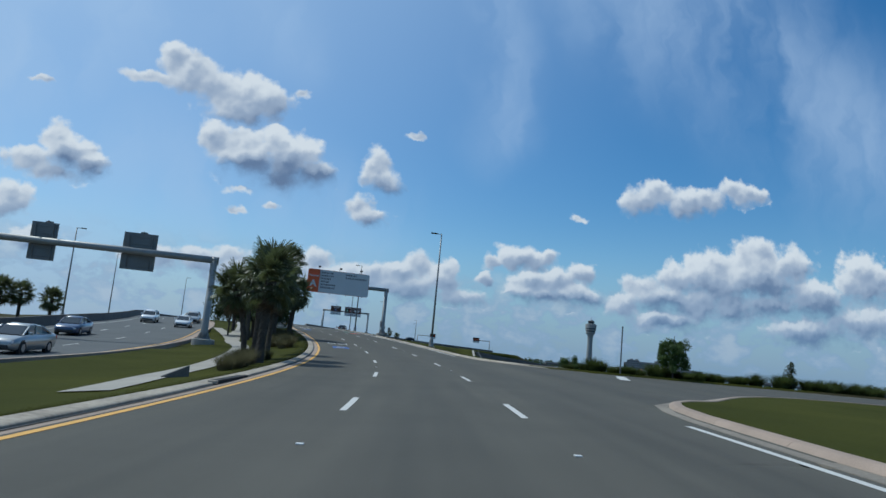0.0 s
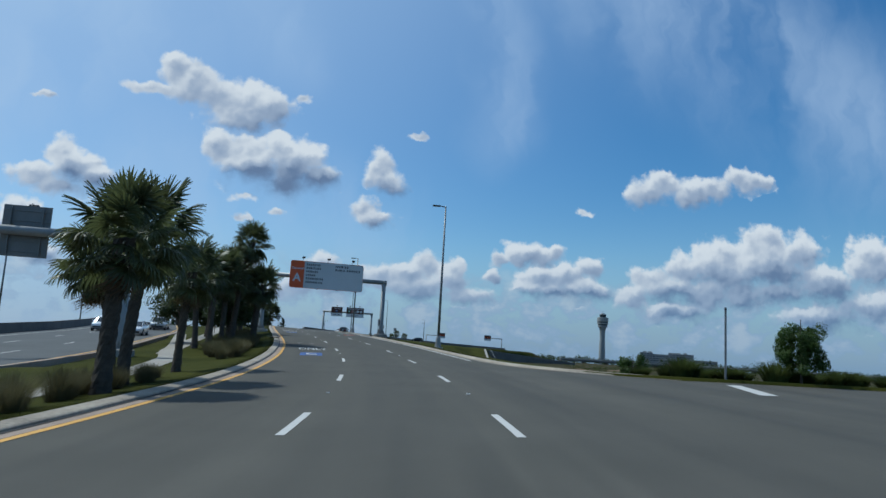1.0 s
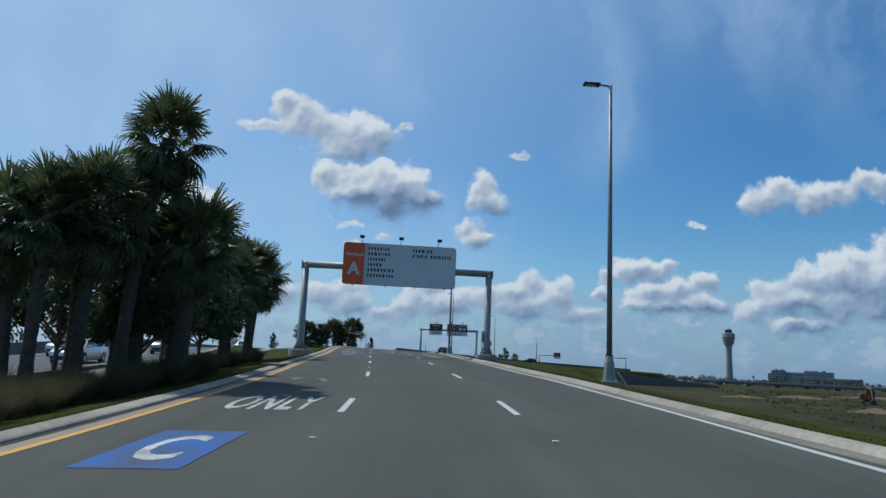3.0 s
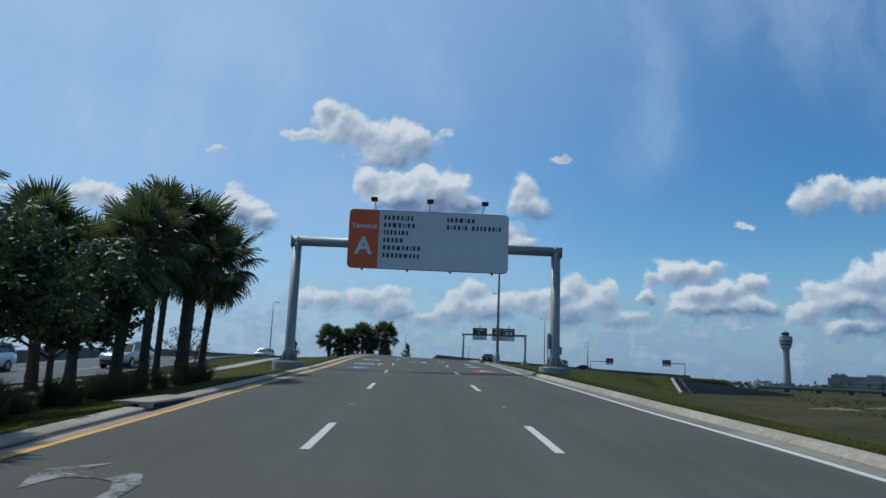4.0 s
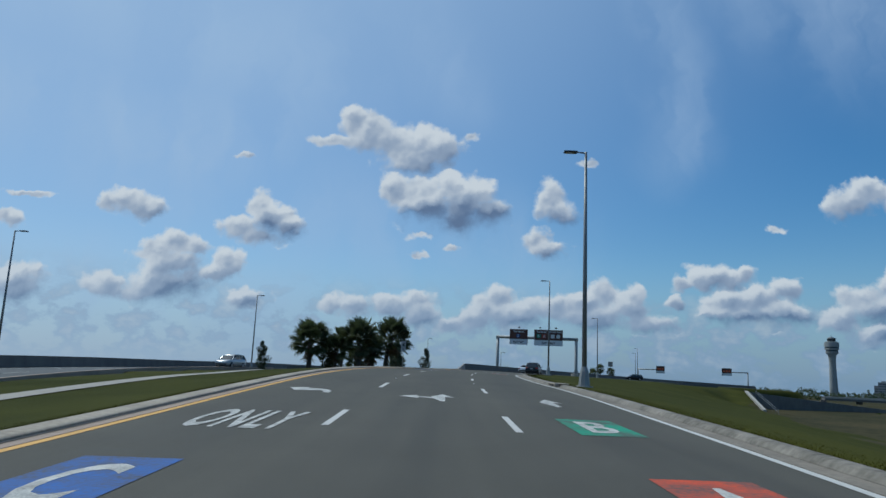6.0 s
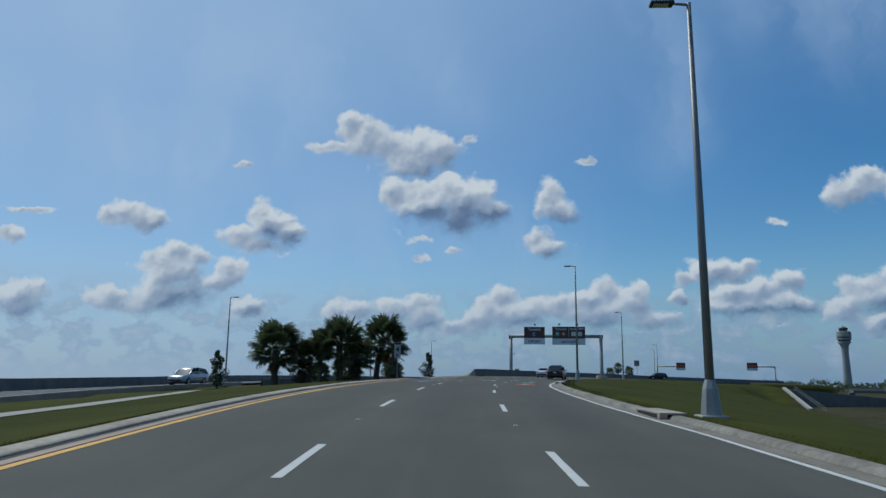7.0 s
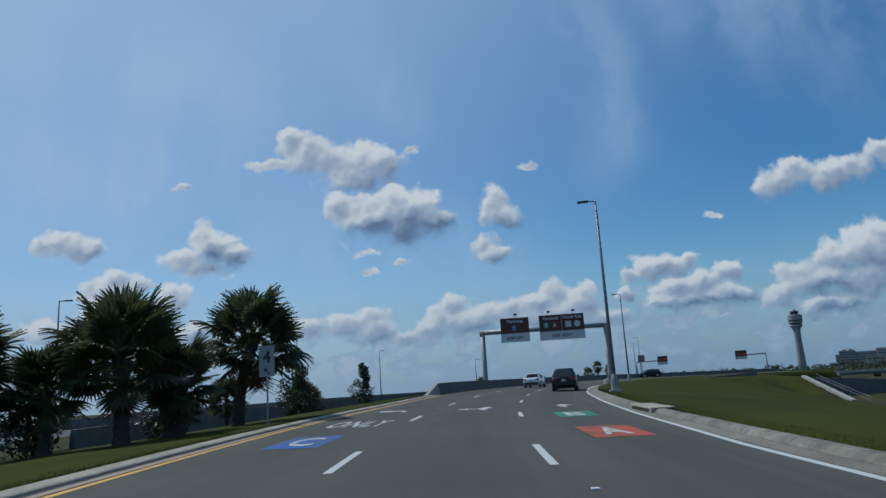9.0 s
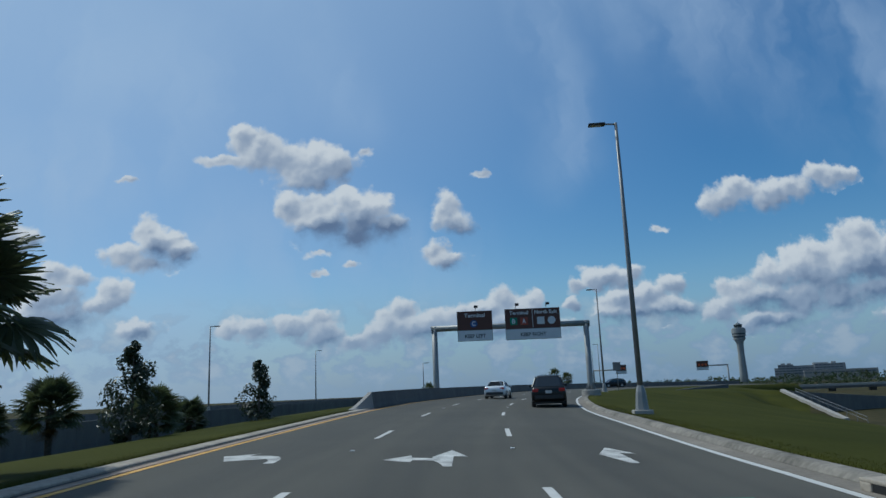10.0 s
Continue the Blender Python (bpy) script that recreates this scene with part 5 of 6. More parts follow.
def gl(x, y):
    """The ground of the median at a place."""
    i = int(((LINE[:, 0] - x) ** 2 + (LINE[:, 1] - y) ** 2).argmin())
    u = float((x - LINE[i, 0]) * TANG[i, 1] - (y - LINE[i, 1]) * TANG[i, 0])
    return left_ground(float(ALONG[i]), u) if u < 0 else right_ground(float(ALONG[i]), u)


def median_palm(x, y, top, radius, lean, seed, **kw):
    kw.setdefault("low", -44)
    return palm(x, y, gl(x, y) - 0.05, top, radius, lean, seed, **kw)


# by the oncoming gantry
median_palm(-10.7, 32.6, 5.5, 1.75, (0.1, 0.1), 1, thick=0.20)
median_palm(-11.95, 36.2, 6.4, 1.95, (0.35, 0.2), 2, thick=0.17)
median_palm(-12.7, 37.0, 5.05, 1.6, (-0.95, 0.2), 25, thick=0.15)
median_palm(-12.95, 42.6, 5.5, 1.65, (0.25, 0.0), 3, thick=0.15, skirt=4)
# the long cluster
def cluster_palm(x, y, top, radius, lean, seed, **kw):
    return median_palm(x, y, top, radius, lean, seed, **{"leaves": 38, "low": -66, "skirt": 7, **kw})


cluster_palm(-20.4, 63.7, 6.9, 1.95, (-0.45, 0.0), 4, thick=0.19)
cluster_palm(-20.4, 66.3, 8.0, 2.1, (-0.2, 0.2), 5, thick=0.19)
cluster_palm(-19.5, 68.0, 8.7, 2.1, (0.0, 0.0), 6, thick=0.19)
cluster_palm(-18.7, 66.2, 10.1, 1.75, (0.95, -0.1), 7, thick=0.19, skirt=8)
cluster_palm(-19.2, 63.2, 7.0, 1.6, (-0.1, 0.2), 26, thick=0.17)
cluster_palm(-21.9, 70.5, 7.9, 2.05, (-0.2, 0.2), 8)
cluster_palm(-20.4, 71.6, 7.5, 2.0, (0.1, 0.2), 27)
cluster_palm(-24.1, 82.6, 8.1, 2.1, (0.3, 0.3), 28, thick=0.18)
cluster_palm(-25.2, 85.4, 9.3, 2.2, (0.1, 0.1), 13, thick=0.17)
cluster_palm(-27.2, 88.9, 9.2, 2.15, (0.1, 0.1), 14, thick=0.13)
cluster_palm(-24.8, 87.1, 9.1, 2.25, (0.2, 0.0), 15, thick=0.24, skirt=8)
cluster_palm(-26.6, 91.2, 9.0, 2.2, (0.5, 0.0), 16, thick=0.15, skirt=8)
cluster_palm(-27.9, 83.3, 8.5, 2.2, (-0.5, 0.0), 38, thick=0.19)
cluster_palm(-27.1, 84.1, 7.5, 1.9, (0.4, -0.3), 39, thick=0.19)
cluster_palm(-18.9, 64.6, 7.7, 1.95, (0.1, 0.0), 36, thick=0.18)
cluster_palm(-17.5, 67.4, 7.2, 1.85, (0.3, 0.1), 37, thick=0.24)
# the second stand before the parapet: stiffer, rounder crowns
G2 = dict(group="fan palms of the second stand", stiff=True, low=-30, leaves=40)
BIG = "stout fan palm with a wide dome of stiff leaves"
LOWP = "short fan palm with a dense dark crown"
median_palm(-48.9, 157.8, 8.2, 2.4, (-0.1, 0.2), 17, thick=0.24, skirt=3, label=BIG, **G2)
median_palm(-44.75, 160.5, 8.65, 2.45, (-0.1, 0.0), 18, thick=0.23, skirt=4, label=BIG, **G2)
median_palm(-44.3, 162.6, 7.1, 1.75, (0.1, 0.0), 19, thick=0.34, skirt=12, label="fan palm with a thick skirt of old leaves", **G2)
median_palm(-44.4, 167.2, 9.5, 2.6, (0.6, 0.2), 20, thick=0.23, skirt=4, label=BIG, **G2)
median_palm(-47.0, 159.8, 6.9, 1.65, (0.0, 0.0), 21, thick=0.18, skirt=3, label=LOWP, **G2)
median_palm(-49.2, 166.2, 8.1, 1.45, (0.0, 0.0), 22, thick=0.12, skirt=3, label="slim fan palm behind the stout ones", **G2)
median_palm(-57.0, 188.4, 6.35, 1.8, (0.0, 0.0), 23, thick=0.16, skirt=2, label=LOWP, **G2)
median_palm(-49.4, 184.8, 5.6, 1.4, (0.0, 0.0), 24, thick=0.18, skirt=2, label=LOWP, **G2)
median_palm(-53.2, 195.0, 4.9, 1.3, (0.0, 0.0), 29, thick=0.16, skirt=1, label=LOWP, **G2)
median_palm(-59.5, 187.0, 5.4, 1.5, (0.0, 0.0), 35, thick=0.16, skirt=1, label=LOWP, **G2)
# far side of the oncoming road
for i, (x, y, top) in enumerate(((-54.6, 79.0, 6.9), (-52.0, 81.0, 5.4), (-50.4, 82.4, 5.0), (-47.2, 83.4, 4.6), (-58.0, 76, 7.6), (-56.0, 80, 5.6))):
    palm(x - 3, y, -0.6, top, 2.1 if i in (0, 1, 4) else 1.8, (0, 0), 30 + i, leaves=34, skirt=3, group="palms beyond the oncoming road")


def leaf_cloud(rng, blobs, count, size, flat_bias=0.2):
    """Small leaves scattered in clumps: each a bent quad. blobs: centre and radius."""
    verts, faces = [], []
    for _ in range(count):
        c, r = rng.choice(blobs)
        d = Vector((rng.gauss(0, 1), rng.gauss(0, 1), rng.gauss(0, 1))).normalized()
        p = Vector(c) + d * r * rng.uniform(0.35, 1.0) ** 0.6
        n = (d + Vector((rng.uniform(-0.8, 0.8), rng.uniform(-0.8, 0.8), rng.uniform(-0.3, 0.9)))).normalized()
        a = n.orthogonal().normalized()
        a = (Matrix.Rotation(rng.uniform(0, 6.28), 3, n) @ a) * size * rng.uniform(0.7, 1.3)
        b = n.cross(a) * 0.45
        i = len(verts)
        verts += [p - a, p + b, p + a - n * size * 0.2, p - b]
        faces.append((i, i + 1, i + 2, i + 3))
    return verts, faces


def leafy(name, x, y, z0, height, blobs, count, size, mat, label, category, seed, trunk_r=0.06, limbs=6, group=""):
    rng = random.Random(seed)
    t = thing(name, Matrix.Translation((x, y, z0)), label, category, group)
    bm = tubed([(0, 0, -0.2), (rng.uniform(-0.05, 0.05), 0.03, height * 0.45), (0, 0, height * 0.85)], [trunk_r, trunk_r * 0.7, trunk_r * 0.25], 8)
    part("trunk", bm, "bark", t)
    for k in range(limbs):
        c, r = blobs[k % len(blobs)]
        z = min(height * 0.6, max(0.15, c[2] * 0.55))
        part("limb", tubed([(0, 0, z), (c[0] * 0.5, c[1] * 0.5, (z + c[2]) / 2 + 0.05), tuple(c)], [trunk_r * 0.55, trunk_r * 0.35, trunk_r * 0.12], 6), "bark", t)
    v, f = leaf_cloud(rng, blobs, count, size)
    raw("crown", v, f, mat, t)
    return t


def cone_blobs(h, r, seed, low=0.25):
    rng = random.Random(seed)
    out = []
    for k in range(26):
        f = k / 25
        w = r * (1 - f) ** 0.6 * rng.uniform(0.35, 1.15) * (0.55 + 1.4 * f if f < 0.3 else 1) + 0.06
        a = rng.uniform(0, 6.28)
        out.append(((w * 0.62 * math.cos(a), w * 0.62 * math.sin(a), low + (h - low) * f), 0.10 + w * 0.36))
    return out


MAG = "young dark-leaved magnolia with an uneven cone of foliage"
SHADE = "low dark-leaved magnolia bush under the palms"
for i, (x, y, h, r, low, n, words) in enumerate(((-55.7, 160.5, 3.1, 1.15, 0.3, 1900, MAG), (-47.0, 190.2, 2.95, 1.25, 0.1, 2300, MAG), (-48.3, 181.4, 3.75, 1.6, 0.1, 3600, MAG),
                                                 (-48.4, 160.6, 2.7, 1.7, 0.2, 2800, MAG), (-45.4, 163.6, 2.2, 1.1, 0.1, 1800, SHADE))):
    leafy("magnolia", x, y, gl(x, y), h, cone_blobs(h * 0.97, r, i + 1, low), n, 0.09, "leaf_dark", words, "tree", 51 + i, group="young magnolias in the median")


def round_blobs(h, r, seed, n=30, base=0.3):
    rng = random.Random(seed)
    out = []
    for _ in range(n):
        a, e, q = rng.uniform(0, 6.28), rng.uniform(-0.5, 1.0), rng.uniform(0.45, 1.0)
        out.append(((r * q * math.cos(a) * math.cos(e), r * q * math.sin(a) * math.cos(e), max(base, h * 0.52 + h * 0.42 * q * math.sin(e))), rng.uniform(0.16, 0.32) * r))
    return out


leafy("oak", -24.4, 70.6, gl(-24.4, 70.6), 5.2, round_blobs(5.2, 2.3, 7, 56, 0.6), 9000, 0.108, "leaf", "small leafy live oak among the palm trunks", "tree", 61, 0.10, 12)
leafy("oak", -22.2, 75.2, gl(-22.2, 75.2), 5.2, round_blobs(5.2, 2.4, 8, 56, 0.6), 8500, 0.108, "leaf", "small leafy live oak among the palm trunks", "tree", 62, 0.10, 12)
leafy("oak", -23.6, 79.4, gl(-23.6, 79.4), 5.0, round_blobs(5.0, 2.3, 9, 50, 0.6), 8000, 0.108, "leaf", "small leafy live oak among the palm trunks", "tree", 63, 0.10, 12)
leafy("oak", -19.6, 68.6, gl(-19.6, 68.6), 4.2, round_blobs(4.2, 1.9, 19, 44, 0.5), 5200, 0.108, "leaf", "small leafy live oak among the palm trunks", "tree", 67, 0.09, 12)
leafy("shrub", -30.4, 95.5, gl(-30.4, 95.5), 3.0, round_blobs(3.0, 1.2, 10, 26, 0.9), 420, 0.07, "leaf", "sparse twiggy shrub with few leaves", "shrub", 64, 0.05, 22)
leafy("shrub", -33.0, 100.5, gl(-33.0, 100.5), 2.2, round_blobs(2.2, 0.9, 11, 22, 0.6), 260, 0.07, "leaf", "sparse twiggy shrub with few leaves", "shrub", 65, 0.04, 20)


def tuft(rng, n, h, r, fat=1.0):
    verts, faces = [], []
    for _ in range(n):
        a, q = rng.uniform(0, 6.28), rng.uniform(0, 1) ** 0.6
        bx, by = r * 0.35 * q * math.cos(a), r * 0.35 * q * math.sin(a)
        hh = h * rng.uniform(0.65, 1.1)
        ox, oy = r * q * math.cos(a), r * q * math.sin(a)
        w = fat * rng.uniform(0.006, 0.012)
        i = len(verts)
        for f in (0, 0.45, 0.8, 1.0):
            x, y, z = bx + (ox - bx) * f ** 1.7, by + (oy - by) * f ** 1.7, hh * (f - 0.22 * q * f ** 3)
            ww = w * (1 - f * 0.85)
            verts += [(x - ww * math.sin(a), y + ww * math.cos(a), z), (x + ww * math.sin(a), y - ww * math.cos(a), z)]
        for k in range(3):
            faces.append((i + 2 * k, i + 2 * k + 1, i + 2 * k + 3, i + 2 * k + 2))
    return verts, faces


tuft_meshes = []
for k in range(3):
    v, f = tuft(random.Random(70 + k), 760, 0.90, 0.85, 0.62)
    me = bpy.data.meshes.new("tuft")
    me.from_pydata(v, [], f)
    me.materials.append(M["straw"])
    tuft_meshes.append(me)
rng = random.Random(5)
spots = [(26.5 + 1.25 * i + rng.uniform(-0.3, 0.3), -7.45 - 0.03 * i + rng.uniform(-0.35, 0.35)) for i in range(12)]
spots += [(55.5 + 1.1 * i + rng.uniform(-0.3, 0.3), -8.3 + rng.uniform(-0.5, 0.4)) for i in range(22)]
spots += [(58.5 + 1.3 * i + rng.uniform(-0.3, 0.3), -9.6 + rng.uniform(-0.4, 0.4)) for i in range(22)]
spots += [(52.8 + 1.1 * i + rng.uniform(-0.3, 0.3), -7.7 + rng.uniform(-0.3, 0.3)) for i in range(20)]
spots += [(80 + 1.6 * i + rng.uniform(-0.3, 0.3), -9.0 + rng.uniform(-0.6, 0.6)) for i in range(9)]
for i, (s, u) in enumerate(spots):
    p = road(s, u)
    t = thing("ornamental_grass", Matrix.Translation((p.x, p.y, left_ground(s, u) - 0.02)), "brown-green clump of ornamental grass under the palms", "ornamental grass", "grass clumps along the median")
    ob = new("tuft", tuft_meshes[i % 3])
    ob.parent = t
    k = rng.uniform(0.82, 1.18) * (0.85 if s < 44 else 1.0)
    ob.matrix_world = t.matrix_world @ pose(0, 0, 0, 0, 0, rng.uniform(0, 360)) @ Matrix.Diagonal((k, k, k * rng.uniform(0.8, 1.05), 1))

# scrub on the low side of the slip road
leafy("bush", 12.9, 46.8, gl(12.9, 46.8), 3.3, round_blobs(3.1, 1.05, 12, 50, 0.1) + round_blobs(1.7, 1.0, 22, 34, 0.05), 16000, 0.05, "leaf_light", "round green bush on the low side of the slip road", "bush", 80, 0.06, 14)
leafy("bush", 7.2, 53.4, gl(7.2, 53.4), 2.0, round_blobs(2.0, 0.9, 13, 30, 0.05) + round_blobs(1.0, 0.85, 23, 20, 0.05), 8000, 0.045, "leaf_light", "small round green bush beside the kerb", "bush", 81, 0.04, 8)
leafy("bush", 21.6, 48.8, gl(21.6, 48.8), 1.9, cone_blobs(1.8, 0.6, 14, 0.1), 500, 0.09, "leaf_dark", "ragged dark green plant in the scrub", "bush", 82, 0.04, 6)
weed_meshes = []
for k in range(3):
    v, f = tuft(random.Random(90 + k), 520, 0.95, 1.1, 2.4)
    me = bpy.data.meshes.new("tuft")
    me.from_pydata(v, [], f)
    me.materials.append(M["weed"])
    weed_meshes.append(me)
rng = random.Random(9)
for i in range(96):
    s, u = 44.7 + rng.uniform(0, 2.2), 11.5 + i * 0.72 + rng.uniform(-0.5, 0.5)
    p = road(s, u)
    t = thing("weed_clump", Matrix.Translation((p.x, p.y, right_ground(s, u) - 0.03)), "tangled green weeds along the back of the kerb", "weeds", "weeds along the slip road")
    ob = new("tuft", weed_meshes[i % 3])
    ob.parent = t
    k = rng.uniform(0.7, 1.25)
    ob.matrix_world = t.matrix_world @ pose(0, 0, 0, 0, 0, rng.uniform(0, 360)) @ Matrix.Diagonal((k, k, k * rng.uniform(0.6, 1.1), 1))


# ---- the low field: scrub, bare earth, a made-up machine ----
def scrub_field():
    """Low clumps of weeds and bushes over the field, as one mass of leaves."""
    rng = random.Random(404)
    verts, faces = [], []
    for _ in range(2200):
        x, y = rng.uniform(18, 150), rng.uniform(70, 300)
        if x < 24 + max(0.0, (y - 150)) * 0.10:
            continue
        h = rng.uniform(0.12, 0.5) * (1.9 if rng.random() < 0.10 else 1.0)
        blobs = [((x + rng.uniform(-1, 1) * h * 1.6, y + rng.uniform(-1, 1) * h * 1.6, LOW + h * rng.uniform(0.1, 0.6)), h * rng.uniform(0.35, 0.6)) for _ in range(4)]
        v, f = leaf_cloud(rng, blobs, 26, 0.12)
        k = len(verts)
        verts += v
        faces += [tuple(q + k for q in g) for g in f]
    return tagged(raw("scrub", verts, faces, "weed"), "patchy olive scrub over the low field", "scrub", kind="stuff")


scrub_field()


def earth_heap(x, y, w, d, h, seed, label):
    """A flat uneven mound of spoil."""
    rng = random.Random(seed)
    verts, faces, n, m = [], [], 18, 6
    for i in range(m + 1):
        f = i / m
        for k in range(n):
            a = 2 * math.pi * k / n
            r = f * (1 + rng.uniform(-0.12, 0.12))
            verts.append((w * r * math.cos(a), d * r * math.sin(a), h * (1 - f) ** 0.8 * rng.uniform(0.75, 1.1) - 0.25 * f))
    for i in range(m):
        for k in range(n):
            a, b = i * n + k, i * n + (k + 1) % n
            faces.append((a, a + n, b + n, b))
    ob = raw("earth_heap", verts, faces, "earth", None, smooth=True)
    ob.matrix_world = Matrix.Translation((x, y, LOW))
    return tagged(ob, label, "earth heap", "heaps of bare earth on the field")


for x, y, w, d, h, seed in ((38.5, 161, 5.0, 2.4, 0.8, 1), (47, 224, 9.0, 3.0, 0.7, 2), (31, 209, 7.0, 2.4, 0.5, 3), (72, 250, 12.0, 3.0, 0.8, 4), (58, 190, 7.0, 2.0, 0.6, 5)):
    earth_heap(x, y, w, d, h, seed, "low heap of bare brown earth on the field")


def excavator(x, y, turn, paint, label):
    t = thing("excavator", Matrix.Translation((x, y, LOW)) @ pose(0, 0, 0, 0, 0, turn), label, "excavator", "machines on the field")
    for sx in (-1, 1):
        part("track", boxed(sx * 1.0, 0, 0.42, 0.5, 3.4, 0.84, 0.18), "dark", t, "black crawler track")
    part("chassis", boxed(0, 0, 0.75, 1.5, 2.2, 0.5, 0.05), "dark", t)
    part("engine_cover", boxed(0.1, -0.9, 1.55, 2.3, 1.9, 1.1, 0.12), paint, t)
    cab = part("cab", boxed(-0.65, 0.6, 1.85, 1.0, 1.4, 1.7, 0.10), paint, t)
    part("window", boxed(-0.65, 0.62, 2.15, 1.02, 1.1, 0.75, 0.04), "window", cab, "dark cab window")
    part("boom", tubed([(0.25, 0.9, 1.3), (0.25, 2.4, 3.3), (0.25, 4.6, 3.0)], [0.26, 0.30, 0.2], 8), paint, t)
    part("stick", tubed([(0.25, 4.5, 3.1), (0.25, 5.6, 1.0)], [0.2, 0.14], 8), paint, t)
    part("bucket", boxed(0.25, 5.5, 0.65, 0.9, 0.8, 0.7, 0.12), "dark", t)


# stands in for a low reddish-brown shape; cab, tracks and boom are made up
excavator(53.3, 203.3, 172, "machine", "brown-orange crawler excavator made up for a low brown shape on the field")
hw = thing("headwall", Matrix.Translation((-10.4, 22.1, gl(-10.4, 22.1))) @ pose(0, 0, 0, 0, 0, 25), "small dark concrete drain headwall in the grass", "drain")
bm = bmesh.new()
lo = [bm.verts.new(q) for q in ((-0.45, -0.15, -0.1), (0.40, -0.15, -0.1), (0.40, 0.15, -0.1), (-0.45, 0.15, -0.1))]
hi = [bm.verts.new(q) for q in ((-0.40, -0.12, 0.02), (0.38, -0.12, 0.40), (0.38, 0.12, 0.40), (-0.40, 0.12, 0.02))]
bm.faces.new(lo[::-1]), bm.faces.new(hi)
for k in range(4):
    bm.faces.new((lo[k], lo[(k + 1) % 4], hi[(k + 1) % 4], hi[k]))
part("wedge", bm, "barrier", hw)

# ---- short grass along the kerbs ----
def sward(name, count, seed, place, h0, h1, label):
    """Single blades on the verge: place(random) gives x, y, z and a height factor."""
    rng = random.Random(seed)
    verts, faces = [], []
    for _ in range(count):
        x, y, z, k = place(rng)
        a, h = rng.uniform(0, 6.283), rng.uniform(h0, h1) * k
        dx, dy, w = math.cos(a), math.sin(a), rng.uniform(0.004, 0.008)
        lx, ly = rng.uniform(-0.5, 0.5) * h, rng.uniform(-0.5, 0.5) * h
        i = len(verts)
        verts += [(x - dx * w, y - dy * w, z - 0.01), (x + dx * w, y + dy * w, z - 0.01), (x + lx, y + ly, z + h)]
        faces.append((i, i + 1, i + 2))
    ob = raw(name, verts, faces, "blade")
    return tagged(ob, label, "grass", kind="stuff")


def left_place(r):
    s, d = r.uniform(8, 197), r.random() ** 2 * 0.9
    u = LEFT_EDGE - 0.02 - d
    p = road(s, u)
    return p.x, p.y, left_ground(s, u), 1.0 if d > 0.3 else 1.4


def right_place(r):
    s, d = r.uniform(56, 200), r.random() ** 2 * 0.9
    u = right_edge(s) + 0.05 + d
    p = road(s, u)
    return p.x, p.y, right_ground(s, u), 1.0 if d > 0.3 else 1.3


sward("grass_blades", 36000, 301, left_place, 0.012, 0.03, "short mown grass blades along the median kerb")
sward("grass_blades", 46000, 302, right_place, 0.012, 0.03, "mown grass blades growing taller along the verge kerb")

# ---- vehicles ----
def loft(stations, ring, close=True):
    """Skins rings of points; ring(station) gives the points of one ring."""
    bm = bmesh.new()
    rows = [[bm.verts.new(p) for p in ring(st)] for st in stations]
    for a, b in zip(rows, rows[1:]):
        n = len(a)
        for k in range(n):
            bm.faces.new((a[k], a[(k + 1) % n], b[(k + 1) % n], b[k]))
    if close:
        bm.faces.new(rows[0][::-1]), bm.faces.new(rows[-1])
    bmesh.ops.recalc_face_normals(bm, faces=bm.faces)
    return bm


SEDAN = dict(length=4.75, width=1.82, lower=[(-2.38, 0.42, 0.78, 0.74), (-2.30, 0.28, 0.98, 0.84), (-1.95, 0.22, 1.04, 0.90), (-1.0, 0.18, 0.98, 0.91), (0.3, 0.18, 0.96, 0.91), (1.2, 0.18, 0.92, 0.90), (1.9, 0.2, 0.82, 0.86), (2.25, 0.26, 0.70, 0.76), (2.38, 0.36, 0.60, 0.62)],
             cabin=[(-1.75, 0.98, 1.02, 0.74), (-0.95, 0.96, 1.40, 0.60), (-0.2, 0.96, 1.46, 0.60), (0.55, 0.95, 1.36, 0.60), (1.30, 0.90, 0.95, 0.74)], axle=(-1.42, 1.40), wheel=0.33)
SUV = dict(length=4.85, width=1.93, lower=[(-2.40, 0.55, 0.95, 0.84), (-2.34, 0.36, 1.10, 0.93), (-1.9, 0.28, 1.14, 0.96), (-0.8, 0.25, 1.10, 0.965), (0.4, 0.25, 1.08, 0.965), (1.25, 0.26, 1.05, 0.955), (1.95, 0.28, 0.98, 0.92), (2.30, 0.34, 0.86, 0.82), (2.42, 0.46, 0.74, 0.70)],
           cabin=[(-2.26, 1.08, 1.14, 0.84), (-1.95, 1.10, 1.64, 0.68), (-0.8, 1.08, 1.74, 0.69), (0.15, 1.08, 1.70, 0.68), (0.65, 1.06, 1.52, 0.68), (1.25, 1.02, 1.06, 0.82)], axle=(-1.45, 1.42), wheel=0.37)


